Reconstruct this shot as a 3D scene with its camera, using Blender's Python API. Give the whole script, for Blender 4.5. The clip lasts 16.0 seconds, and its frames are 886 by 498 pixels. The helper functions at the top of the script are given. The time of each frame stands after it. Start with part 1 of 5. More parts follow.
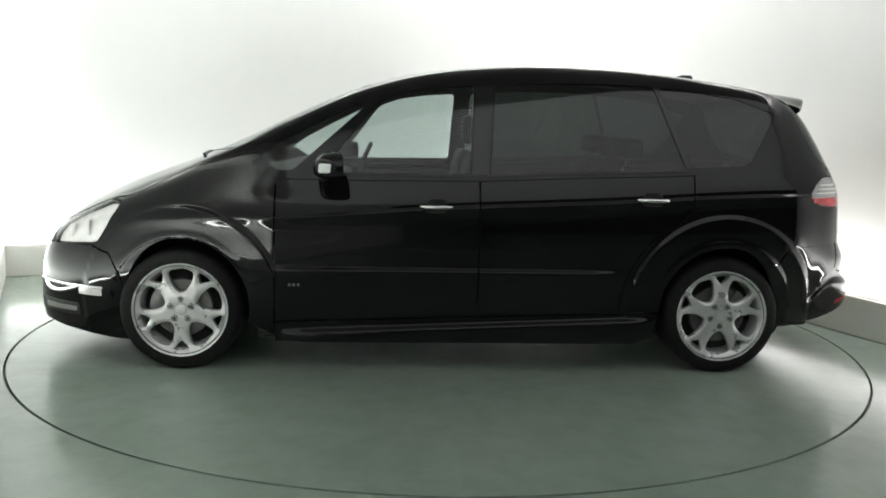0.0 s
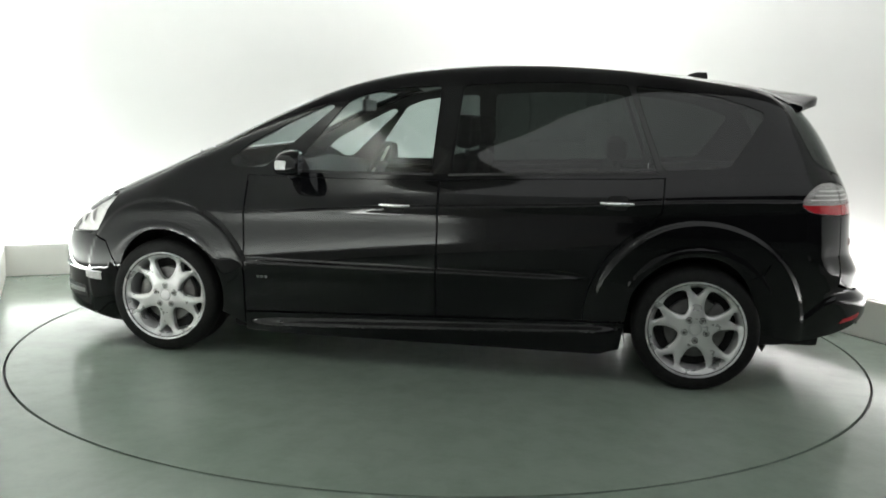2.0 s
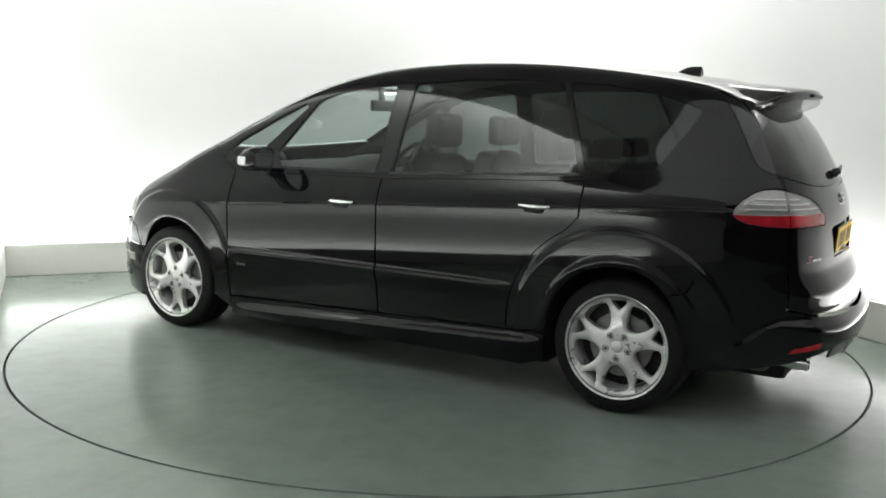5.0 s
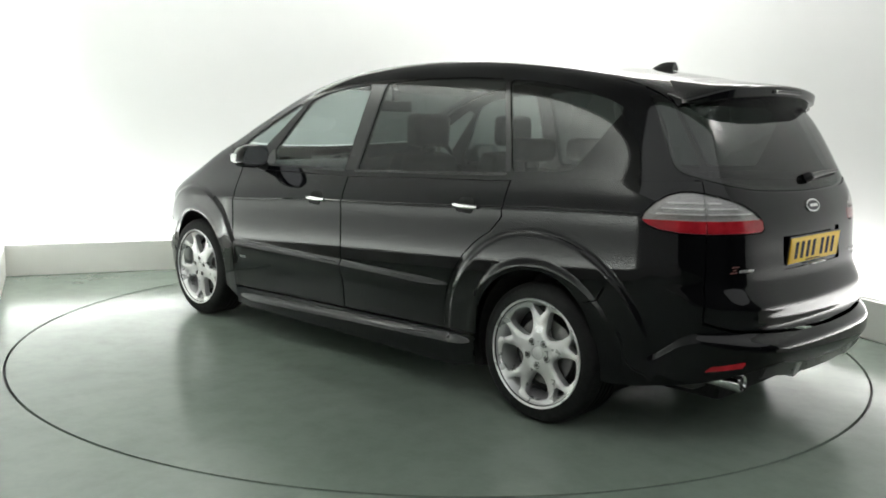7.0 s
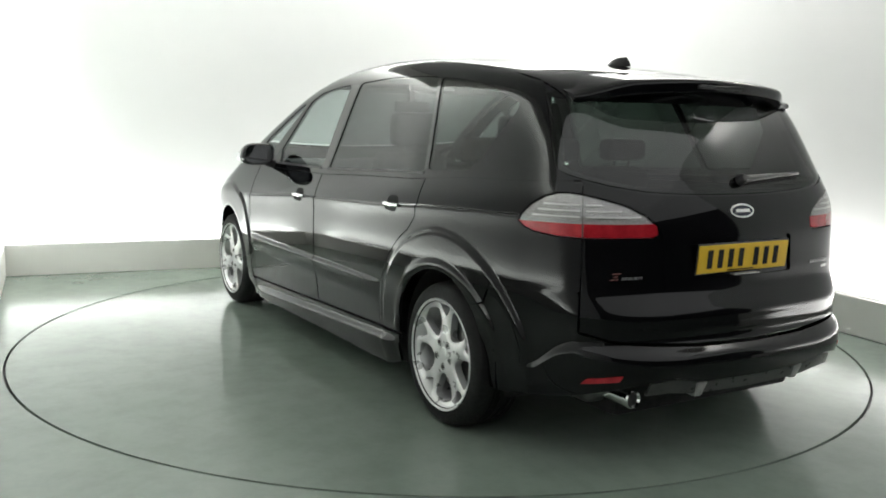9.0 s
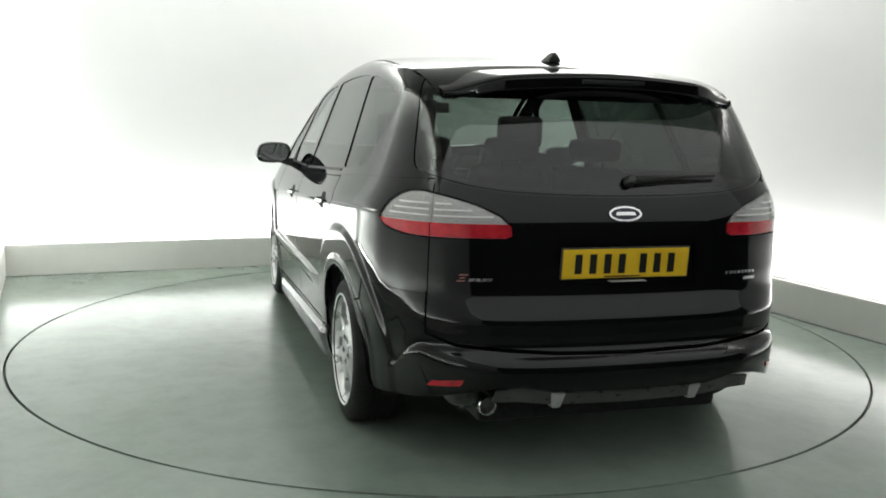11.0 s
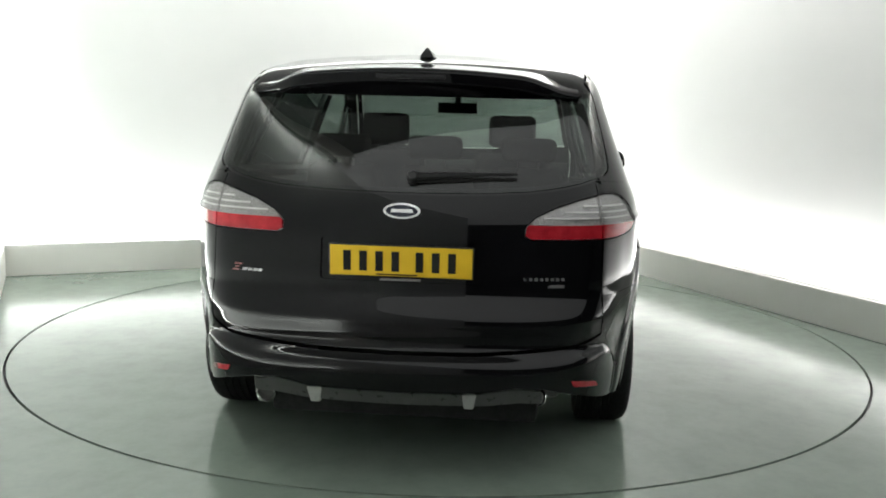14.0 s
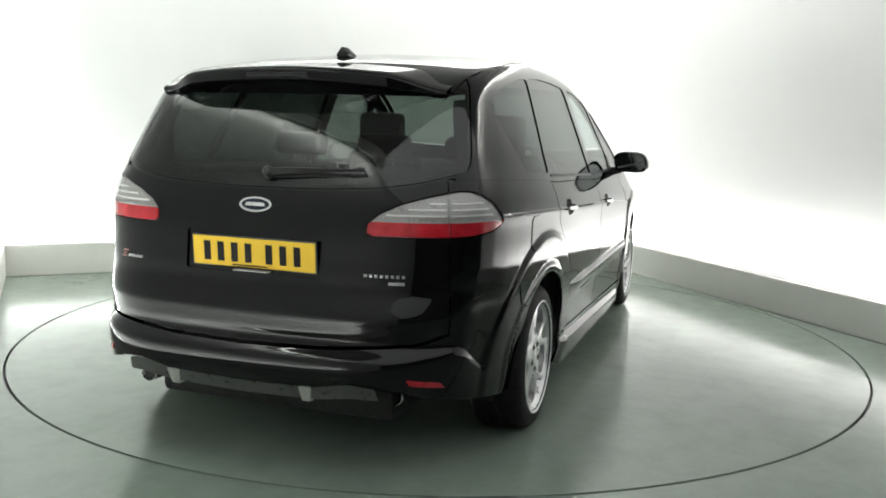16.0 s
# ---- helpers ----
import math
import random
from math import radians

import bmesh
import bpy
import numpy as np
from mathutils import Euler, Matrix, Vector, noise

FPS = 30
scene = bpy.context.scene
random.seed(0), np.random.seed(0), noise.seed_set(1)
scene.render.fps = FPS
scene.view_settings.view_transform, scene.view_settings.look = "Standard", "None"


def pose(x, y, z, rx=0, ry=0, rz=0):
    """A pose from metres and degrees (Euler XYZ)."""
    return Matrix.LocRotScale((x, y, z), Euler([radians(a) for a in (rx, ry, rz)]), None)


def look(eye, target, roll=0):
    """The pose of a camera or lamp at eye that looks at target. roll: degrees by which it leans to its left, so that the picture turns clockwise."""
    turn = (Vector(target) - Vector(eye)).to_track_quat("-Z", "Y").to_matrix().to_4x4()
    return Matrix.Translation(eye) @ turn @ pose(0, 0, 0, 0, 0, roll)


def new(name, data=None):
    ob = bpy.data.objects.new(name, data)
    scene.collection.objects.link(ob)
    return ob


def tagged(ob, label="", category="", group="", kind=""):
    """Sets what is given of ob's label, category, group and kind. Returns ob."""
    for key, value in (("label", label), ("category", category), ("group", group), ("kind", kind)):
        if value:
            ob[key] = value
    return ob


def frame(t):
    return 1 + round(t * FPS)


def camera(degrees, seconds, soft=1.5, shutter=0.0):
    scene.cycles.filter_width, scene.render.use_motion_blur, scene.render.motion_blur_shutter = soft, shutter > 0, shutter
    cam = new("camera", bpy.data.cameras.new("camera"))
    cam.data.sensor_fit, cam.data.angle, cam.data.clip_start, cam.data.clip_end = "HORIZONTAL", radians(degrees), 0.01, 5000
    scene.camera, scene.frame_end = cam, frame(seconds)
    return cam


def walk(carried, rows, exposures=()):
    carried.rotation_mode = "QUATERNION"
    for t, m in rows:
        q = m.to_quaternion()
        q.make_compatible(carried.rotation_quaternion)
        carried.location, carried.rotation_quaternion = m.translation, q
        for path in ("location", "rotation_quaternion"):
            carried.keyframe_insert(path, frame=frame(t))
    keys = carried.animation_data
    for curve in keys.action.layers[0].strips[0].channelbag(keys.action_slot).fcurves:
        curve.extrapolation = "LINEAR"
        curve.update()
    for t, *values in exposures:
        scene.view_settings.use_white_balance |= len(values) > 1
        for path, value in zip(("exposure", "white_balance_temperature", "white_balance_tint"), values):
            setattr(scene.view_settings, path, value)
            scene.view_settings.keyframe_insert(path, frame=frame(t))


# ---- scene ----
from mathutils.geometry import delaunay_2d_cdt

# ---------- camera: fixed on a stand beside the bay's left wall ----------
EYE = (0.0, -5.437, 1.329)
cam = camera(53.04, 16.0, soft=1.8)
TARGET = (EYE[0] + 0.00165, EYE[1] + 0.98926, EYE[2] - 0.14617)
walk(cam, [(0.0, look(EYE, TARGET, 1.478)), (16.0, look(EYE, TARGET, 1.478))])

# ---------- world, light, exposure ----------
scene.view_settings.exposure = 0.0
world = bpy.data.worlds.new("world")
scene.world = world
world.use_nodes = True
world.node_tree.nodes["Background"].inputs[0].default_value = (0.5, 0.53, 0.55, 1)
world.node_tree.nodes["Background"].inputs[1].default_value = 0.02

# bay axes: "across" runs along the back wall, "deep" away from the camera
TURN = 23.6
AX = Vector((math.cos(radians(TURN)), math.sin(radians(TURN)), 0))
DP = Vector((-AX.y, AX.x, 0))
A0, A1, D0, D1 = -2.56, 2.53, -6.5, 2.71      # faces of the plinths
BAY = pose(0, 0, 0, 0, 0, TURN)
CEIL = 3.45
BAY_END = -2.85          # where the bay's own ceiling stops
RIGHT_END = -3.9         # where the right wall stops


def lamp(name, size_x, size_y, power, m, colour=(1, 1, 1), spread=180):
    data = bpy.data.lights.new(name, "AREA")
    data.shape, data.size, data.size_y, data.energy, data.color = "RECTANGLE", size_x, size_y, power, colour
    data.spread = radians(spread)
    ob = new(name, data)
    ob.matrix_world = m
    return ob


# light strips lie in the trough behind each plinth and wash the wall above
def strip(name, a, b, power, colour, down=False):
    a, b = Vector(a), Vector(b)
    mid = BAY @ ((a + b) / 2)
    along = (BAY.to_3x3() @ (b - a)).normalized()
    up = Vector((0, 0, 1))
    side = along.cross(up)
    m = Matrix((along, side, up)).transposed().to_4x4()      # local -z must point up
    m = m if down else m @ pose(0, 0, 0, 180, 0, 0)
    m.translation = mid
    return lamp(name, (b - a).length, 0.07, power, m, colour)


TROUGH = 0.30
strip("trough_light_back", (A0, D1 + 0.20, 0.20), (A1, D1 + 0.20, 0.20), 70, (0.97, 1.0, 0.97))
strip("trough_light_left", (A0 - 0.20, -3.55, 0.20), (A0 - 0.20, D1, 0.20), 66, (0.95, 1.0, 0.95))
strip("trough_light_right", (A1 + 0.20, -3.55, 0.20), (A1 + 0.20, D1, 0.20), 80, (1.0, 0.985, 0.97))
# unseen strips added behind a pelmet under the ceiling, to brighten the upper walls
strip("added_top_light_back", (A0 - 0.05, D1 + 0.13, CEIL - 0.04), (A1 + 0.05, D1 + 0.13, CEIL - 0.04), 92, (0.97, 1.0, 0.97), True)
strip("added_top_light_left", (A0 - 0.13, BAY_END + 0.05, CEIL - 0.04), (A0 - 0.13, D1 + 0.05, CEIL - 0.04), 54, (0.95, 1.0, 0.95), True)
strip("added_top_light_right", (A1 + 0.13, BAY_END + 0.05, CEIL - 0.04), (A1 + 0.13, D1 + 0.05, CEIL - 0.04), 98, (1.0, 0.985, 0.97), True)

# ---------- materials ----------
def mat(name):
    m = bpy.data.materials.new(name)
    m.use_nodes = True
    nt = m.node_tree
    return m, nt, nt.nodes["Principled BSDF"]


def setp(b, **kw):
    names = {"base": "Base Color", "rough": "Roughness", "metal": "Metallic", "coat": "Coat Weight", "coat_rough": "Coat Roughness",
             "spec": "Specular IOR Level", "emit": "Emission Color", "power": "Emission Strength", "trans": "Transmission Weight", "ior": "IOR", "alpha": "Alpha"}
    for k, v in kw.items():
        b.inputs[names[k]].default_value = (*v, 1) if isinstance(v, tuple) else v


def noise_node(nt, scale, detail=4, rough=0.55, coords="Object", stretch=None):
    tc = nt.nodes.new("ShaderNodeTexCoord")
    n = nt.nodes.new("ShaderNodeTexNoise")
    n.inputs["Scale"].default_value, n.inputs["Detail"].default_value, n.inputs["Roughness"].default_value = scale, detail, rough
    src = tc.outputs[coords]
    if stretch:
        mp = nt.nodes.new("ShaderNodeMapping")
        mp.inputs["Scale"].default_value = stretch
        nt.links.new(src, mp.inputs["Vector"])
        src = mp.outputs["Vector"]
    nt.links.new(src, n.inputs["Vector"])
    return n


def ramp(nt, src, p0, c0, p1, c1):
    r = nt.nodes.new("ShaderNodeValToRGB")
    r.color_ramp.elements[0].position, r.color_ramp.elements[1].position = p0, p1
    r.color_ramp.elements[0].color = (*c0, 1) if isinstance(c0, tuple) else (c0, c0, c0, 1)
    r.color_ramp.elements[1].color = (*c1, 1) if isinstance(c1, tuple) else (c1, c1, c1, 1)
    nt.links.new(src, r.inputs["Fac"])
    return r.outputs["Color"]


def bump(nt, b, src, strength, distance):
    bn = nt.nodes.new("ShaderNodeBump")
    bn.inputs["Strength"].default_value, bn.inputs["Distance"].default_value = strength, distance
    nt.links.new(src, bn.inputs["Height"])
    nt.links.new(bn.outputs["Normal"], b.inputs["Normal"])


def surface(name, c0, c1, rough=(0.4, 0.5), scale=8.0, metal=0.0, spec=0.5, coat=0.0, bump_s=0.0, bump_scale=60.0, bump_d=0.002):
    m, nt, b = mat(name)
    n = noise_node(nt, scale)
    nt.links.new(ramp(nt, n.outputs["Fac"], 0.3, c0, 0.7, c1), b.inputs["Base Color"])
    n2 = noise_node(nt, scale * 3.1)
    nt.links.new(ramp(nt, n2.outputs["Fac"], 0.3, rough[0], 0.7, rough[1]), b.inputs["Roughness"])
    setp(b, metal=metal, spec=spec, coat=coat, coat_rough=0.04)
    if bump_s:
        n3 = noise_node(nt, bump_scale)
        bump(nt, b, n3.outputs["Fac"], bump_s, bump_d)
    return m


def floor_material(name):
    m, nt, b = mat(name)
    n1 = noise_node(nt, 0.9, 6, 0.6)
    n2 = noise_node(nt, 7.0, 5, 0.65)
    mix = nt.nodes.new("ShaderNodeMixRGB")
    mix.blend_type = "MULTIPLY"
    mix.inputs[0].default_value = 1.0
    nt.links.new(ramp(nt, n1.outputs["Fac"], 0.3, (0.172, 0.214, 0.178), 0.7, (0.216, 0.258, 0.219)), mix.inputs[1])
    nt.links.new(ramp(nt, n2.outputs["Fac"], 0.30, (0.88, 0.88, 0.88), 0.58, (1.0, 1.0, 1.0)), mix.inputs[2])
    nt.links.new(mix.outputs[0], b.inputs["Base Color"])
    # worn patches in the gloss, broad and fine, and slow waves in the coat
    n3 = noise_node(nt, 1.5, 9, 0.72)
    n5 = noise_node(nt, 14.0, 6, 0.7)
    wear = nt.nodes.new("ShaderNodeMath")
    wear.operation = "MULTIPLY_ADD"
    wear.inputs[1].default_value = 0.35
    nt.links.new(n5.outputs["Fac"], wear.inputs[0])
    nt.links.new(n3.outputs["Fac"], wear.inputs[2])
    nt.links.new(ramp(nt, wear.outputs[0], 0.52, 0.115, 0.90, 0.26), b.inputs["Roughness"])
    n4 = noise_node(nt, 5.0, 3, 0.5)
    bump(nt, b, n4.outputs["Fac"], 0.06, 0.01)
    setp(b, spec=0.42)
    return m


def glass_material(name, tint, gloss_rough=0.0, gloss=0.05):
    m = bpy.data.materials.new(name)
    m.use_nodes = True
    nt = m.node_tree
    nt.nodes.remove(nt.nodes["Principled BSDF"])
    out = nt.nodes["Material Output"]
    tr = nt.nodes.new("ShaderNodeBsdfTransparent")
    tr.inputs[0].default_value = (*tint, 1)
    gl = nt.nodes.new("ShaderNodeBsdfGlossy")
    gl.inputs["Roughness"].default_value = gloss_rough
    lw = nt.nodes.new("ShaderNodeLayerWeight")
    lw.inputs["Blend"].default_value = 0.5
    pw = nt.nodes.new("ShaderNodeMath")
    pw.operation = "POWER"
    pw.inputs[1].default_value = 5.0
    nt.links.new(lw.outputs["Facing"], pw.inputs[0])
    fr = nt.nodes.new("ShaderNodeMath")
    fr.operation = "MULTIPLY_ADD"
    fr.inputs[1].default_value, fr.inputs[2].default_value = 0.93, gloss
    nt.links.new(pw.outputs[0], fr.inputs[0])
    mx = nt.nodes.new("ShaderNodeMixShader")
    nt.links.new(fr.outputs[0], mx.inputs[0])
    nt.links.new(tr.outputs[0], mx.inputs[1])
    nt.links.new(gl.outputs[0], mx.inputs[2])
    nt.links.new(mx.outputs[0], out.inputs[0])
    return m


def paint_material():
    m, nt, b = mat("black_car_paint")
    n = noise_node(nt, 900.0, 2)
    nt.links.new(ramp(nt, n.outputs["Fac"], 0.35, (0.0015, 0.0015, 0.0018), 0.75, (0.005, 0.005, 0.006)), b.inputs["Base Color"])
    n2 = noise_node(nt, 3.0, 5)
    nt.links.new(ramp(nt, n2.outputs["Fac"], 0.3, 0.03, 0.75, 0.07), b.inputs["Roughness"])
    setp(b, spec=0.33)
    return m


M_FLOOR = floor_material("painted_floor")
M_DISC = floor_material("turntable_floor")
M_WALL = surface("white_wall_paint", (0.80, 0.81, 0.80), (0.83, 0.835, 0.825), (0.55, 0.7), 1.2, bump_s=0.05, bump_scale=40)
M_PLINTH = surface("off_white_board", (0.80, 0.79, 0.75), (0.84, 0.83, 0.80), (0.45, 0.6), 2.0, bump_s=0.04)
M_DARKROOM = surface("dark_grey_wall_paint", (0.04, 0.042, 0.045), (0.055, 0.056, 0.06), (0.6, 0.8), 1.5)
# glow given to the unseen hall ceiling, tuned by the car's reflections
M_HALL_GLOW, nt_roof, b_roof = mat("hall_ceiling_glow")
setp(b_roof, base=(0.7, 0.7, 0.7), rough=0.6, emit=(0.98, 1.0, 1.0), power=0.7)
M_CEILING = surface("ceiling_paint", (0.22, 0.22, 0.22), (0.26, 0.26, 0.255), (0.7, 0.85), 1.5)
M_GAP = surface("black_gap_rubber", (0.008, 0.009, 0.008), (0.014, 0.014, 0.013), (0.5, 0.7), 20)
M_PAINT = paint_material()
M_BLACK = surface("satin_black_plastic", (0.006, 0.006, 0.007), (0.011, 0.011, 0.011), (0.3, 0.42), 30, bump_s=0.05, bump_scale=400, bump_d=0.0005)
M_TRIM = surface("gloss_black_trim", (0.004, 0.004, 0.004), (0.007, 0.007, 0.007), (0.06, 0.1), 10)
M_GREYTRIM = surface("dark_grey_valance_plastic", (0.045, 0.045, 0.044), (0.065, 0.065, 0.063), (0.25, 0.38), 14)
M_LINER = surface("matt_black_liner", (0.004, 0.004, 0.004), (0.007, 0.007, 0.007), (0.7, 0.9), 12)
M_TYRE = surface("tyre_rubber", (0.005, 0.005, 0.005), (0.009, 0.009, 0.009), (0.6, 0.8), 25, spec=0.2, bump_s=0.15, bump_scale=150)
M_ALLOY = surface("silver_alloy", (0.55, 0.55, 0.555), (0.60, 0.60, 0.60), (0.26, 0.32), 4, metal=0.6)
M_STEEL = surface("brake_steel", (0.12, 0.118, 0.115), (0.17, 0.168, 0.165), (0.35, 0.45), 30, metal=0.8)
M_CHROME = surface("chrome", (0.80, 0.80, 0.80), (0.86, 0.86, 0.86), (0.12, 0.2), 20, metal=1.0)
M_GLASS = glass_material("clear_car_glass", (0.62, 0.68, 0.67))
M_PRIVACY = glass_material("privacy_glass", (0.085, 0.10, 0.094), 0.0, 0.05)
M_REARGLASS = glass_material("rear_window_glass", (0.125, 0.155, 0.135), 0.0, 0.06)
M_LENS = glass_material("clear_lamp_lens", (0.9, 0.9, 0.9))
M_REDLENS = surface("red_lamp_lens", (0.30, 0.008, 0.016), (0.46, 0.018, 0.028), (0.08, 0.14), 26, coat=0.5)
M_LAMPSILVER = surface("lamp_reflector", (0.74, 0.73, 0.72), (0.88, 0.87, 0.86), (0.15, 0.3), 16)
M_TAILSILVER = surface("tail_lamp_reflector", (0.36, 0.35, 0.345), (0.56, 0.545, 0.535), (0.15, 0.3), 90, metal=0.2)
M_SIDELAMP = surface("clear_side_lamp", (0.80, 0.80, 0.79), (0.86, 0.86, 0.85), (0.1, 0.2), 20)
M_BADGE = surface("worn_badge_chrome", (0.36, 0.36, 0.36), (0.44, 0.44, 0.44), (0.25, 0.35), 20, metal=0.9)
M_TAB = surface("light_grey_valance_plastic", (0.34, 0.34, 0.33), (0.42, 0.42, 0.41), (0.25, 0.35), 14)
M_PLATE = surface("yellow_plate", (0.70, 0.44, 0.015), (0.76, 0.49, 0.02), (0.5, 0.6), 15, spec=0.3)
M_INK = surface("black_ink", (0.010, 0.010, 0.010), (0.015, 0.015, 0.015), (0.6, 0.7), 15, spec=0.15)
M_CLOTH = surface("dark_seat_cloth", (0.014, 0.014, 0.015), (0.028, 0.028, 0.03), (0.8, 0.95), 40, bump_s=0.3, bump_scale=500, bump_d=0.001)
M_DASH = surface("dark_dash_plastic", (0.018, 0.018, 0.019), (0.028, 0.028, 0.03), (0.5, 0.65), 60)
M_INNERGREY = surface("grey_headlining", (0.20, 0.20, 0.19), (0.26, 0.26, 0.25), (0.8, 0.9), 50)
M_WHITE = surface("white_paint_mark", (0.7, 0.7, 0.7), (0.76, 0.76, 0.75), (0.4, 0.5), 20)
M_BADGERED = surface("red_badge_enamel", (0.30, 0.13, 0.12), (0.36, 0.16, 0.15), (0.25, 0.35), 20, metal=0.5)
M_BADGEBLUE = surface("dark_blue_badge_enamel", (0.015, 0.018, 0.03), (0.02, 0.023, 0.036), (0.1, 0.2), 20)


# ---------- mesh helpers ----------
def mesh_of(name, verts, faces, material, normals=None, smooth=True):
    me = bpy.data.meshes.new(name)
    me.from_pydata([tuple(v) for v in verts], [], [tuple(f) for f in faces])
    me.update()
    if smooth:
        me.polygons.foreach_set("use_smooth", [True] * len(me.polygons))
    if normals is not None:
        me.normals_split_custom_set_from_vertices([tuple(n) for n in normals])
    me.materials.append(material)
    return me


def part_mesh(name, me, parent, label=""):
    ob = new(name, me)
    ob.parent = parent
    if label:
        ob["label"] = label
    return ob


def part(name, bm, material, parent, label="", angle=35):
    me = bpy.data.meshes.new(name)
    bmesh.ops.recalc_face_normals(bm, faces=bm.faces)
    bm.to_mesh(me)
    bm.free()
    me.polygons.foreach_set("use_smooth", [True] * len(me.polygons))
    me.set_sharp_from_angle(angle=radians(angle))
    me.materials.append(material)
    return part_mesh(name, me, parent, label)


def box(bm, x0, x1, y0, y1, z0, z1, m=None, bev=0.0, seg=2):
    r = bmesh.ops.create_cube(bm, size=1.0)
    mm = Matrix.Translation(((x0 + x1) / 2, (y0 + y1) / 2, (z0 + z1) / 2)) @ Matrix.Diagonal((x1 - x0, y1 - y0, z1 - z0, 1))
    bmesh.ops.transform(bm, matrix=mm, verts=r["verts"])
    if bev:
        es = list({e for v in r["verts"] for e in v.link_edges})
        out = bmesh.ops.bevel(bm, geom=es, offset=bev, segments=seg, affect="EDGES", profile=0.6)
        vs = list({v for f in out["faces"] for v in f.verts} | {v for v in r["verts"] if v.is_valid})
    else:
        vs = r["verts"]
    if m is not None:
        bmesh.ops.transform(bm, matrix=m, verts=vs)
    return vs


def boxed(*a, **k):
    bm = bmesh.new()
    box(bm, *a, **k)
    return bm


def lathe(profile, n=64, axis="y", m=None, closed=False):
    """A turned shape from (radius, along) pairs, round the y axis."""
    bm = bmesh.new()
    rings = []
    for r, a in profile:
        rings.append([bm.verts.new((r * math.cos(2 * math.pi * i / n), a, r * math.sin(2 * math.pi * i / n))) for i in range(n)])
    k = len(rings)
    for j in range(k if closed else k - 1):
        p, q = rings[j], rings[(j + 1) % k]
        for i in range(n):
            bm.faces.new((p[i], p[(i + 1) % n], q[(i + 1) % n], q[i]))
    if m is not None:
        bmesh.ops.transform(bm, matrix=m, verts=bm.verts)
    return bm


def tube(points, radius, n=12, cap=True):
    bm = bmesh.new()
    pts = [Vector(p) for p in points]
    rings = []
    for i, p in enumerate(pts):
        d = (pts[min(i + 1, len(pts) - 1)] - pts[max(i - 1, 0)]).normalized()
        u = d.orthogonal().normalized() if not rings else (u - d * u.dot(d)).normalized()
        w = d.cross(u)
        rad = radius[i] if isinstance(radius, (list, tuple)) else radius
        rings.append([bm.verts.new(p + rad * (math.cos(2 * math.pi * k / n) * u + math.sin(2 * math.pi * k / n) * w)) for k in range(n)])
    for a, b in zip(rings, rings[1:]):
        for k in range(n):
            bm.faces.new((a[k], a[(k + 1) % n], b[(k + 1) % n], b[k]))
    if cap:
        bm.faces.new(rings[0])
        bm.faces.new(rings[-1])
    return bm


# ---------- structure: floor, turntable, bay ----------
def structure(name, bm, material, m=None, label="", category=""):
    me = bpy.data.meshes.new(name)
    bmesh.ops.recalc_face_normals(bm, faces=bm.faces)
    bm.to_mesh(me)
    bm.free()
    me.materials.append(material)
    ob = new(name, me)
    if m is not None:
        ob.matrix_world = m
    return tagged(ob, label, category, "", "structure")


RING = 2.452          # middle of the dark joint round the turntable


def ring_faces(bm, r0, r1, z0, z1, n=192):
    a = [[bm.verts.new((r * math.cos(2 * math.pi * i / n), r * math.sin(2 * math.pi * i / n), z)) for i in range(n)] for r, z in ((r0, z0), (r1, z1))]
    for i in range(n):
        bm.faces.new((a[0][i], a[0][(i + 1) % n], a[1][(i + 1) % n], a[1][i]))


def build_floor():
    # one sheet with a round opening for the turntable
    n = 192
    bm = bmesh.new()
    inner = [bm.verts.new(((RING + 0.007) * math.cos(2 * math.pi * i / n), (RING + 0.007) * math.sin(2 * math.pi * i / n), 0)) for i in range(n)]
    low = [bm.verts.new((v.co.x, v.co.y, -0.05)) for v in inner]
    outer = []
    for i in range(n):
        a = 2 * math.pi * i / n
        c, s = math.cos(a), math.sin(a)
        k = 9.0 / max(abs(c), abs(s))
        outer.append(bm.verts.new((k * c, k * s, 0)))
    for i in range(n):
        j = (i + 1) % n
        bm.faces.new((inner[i], inner[j], outer[j], outer[i]))
        bm.faces.new((low[i], low[j], inner[j], inner[i]))
    structure("floor", bm, M_FLOOR, BAY, "glossy grey-green painted concrete floor", "floor")
    bm = bmesh.new()
    ring_faces(bm, 0.0, RING + 0.02, -0.03, -0.03)
    bmesh.ops.remove_doubles(bm, verts=bm.verts, dist=1e-5)
    structure("floor_pit", bm, M_GAP, None, "black pit under the turntable's joint", "floor")


build_floor()


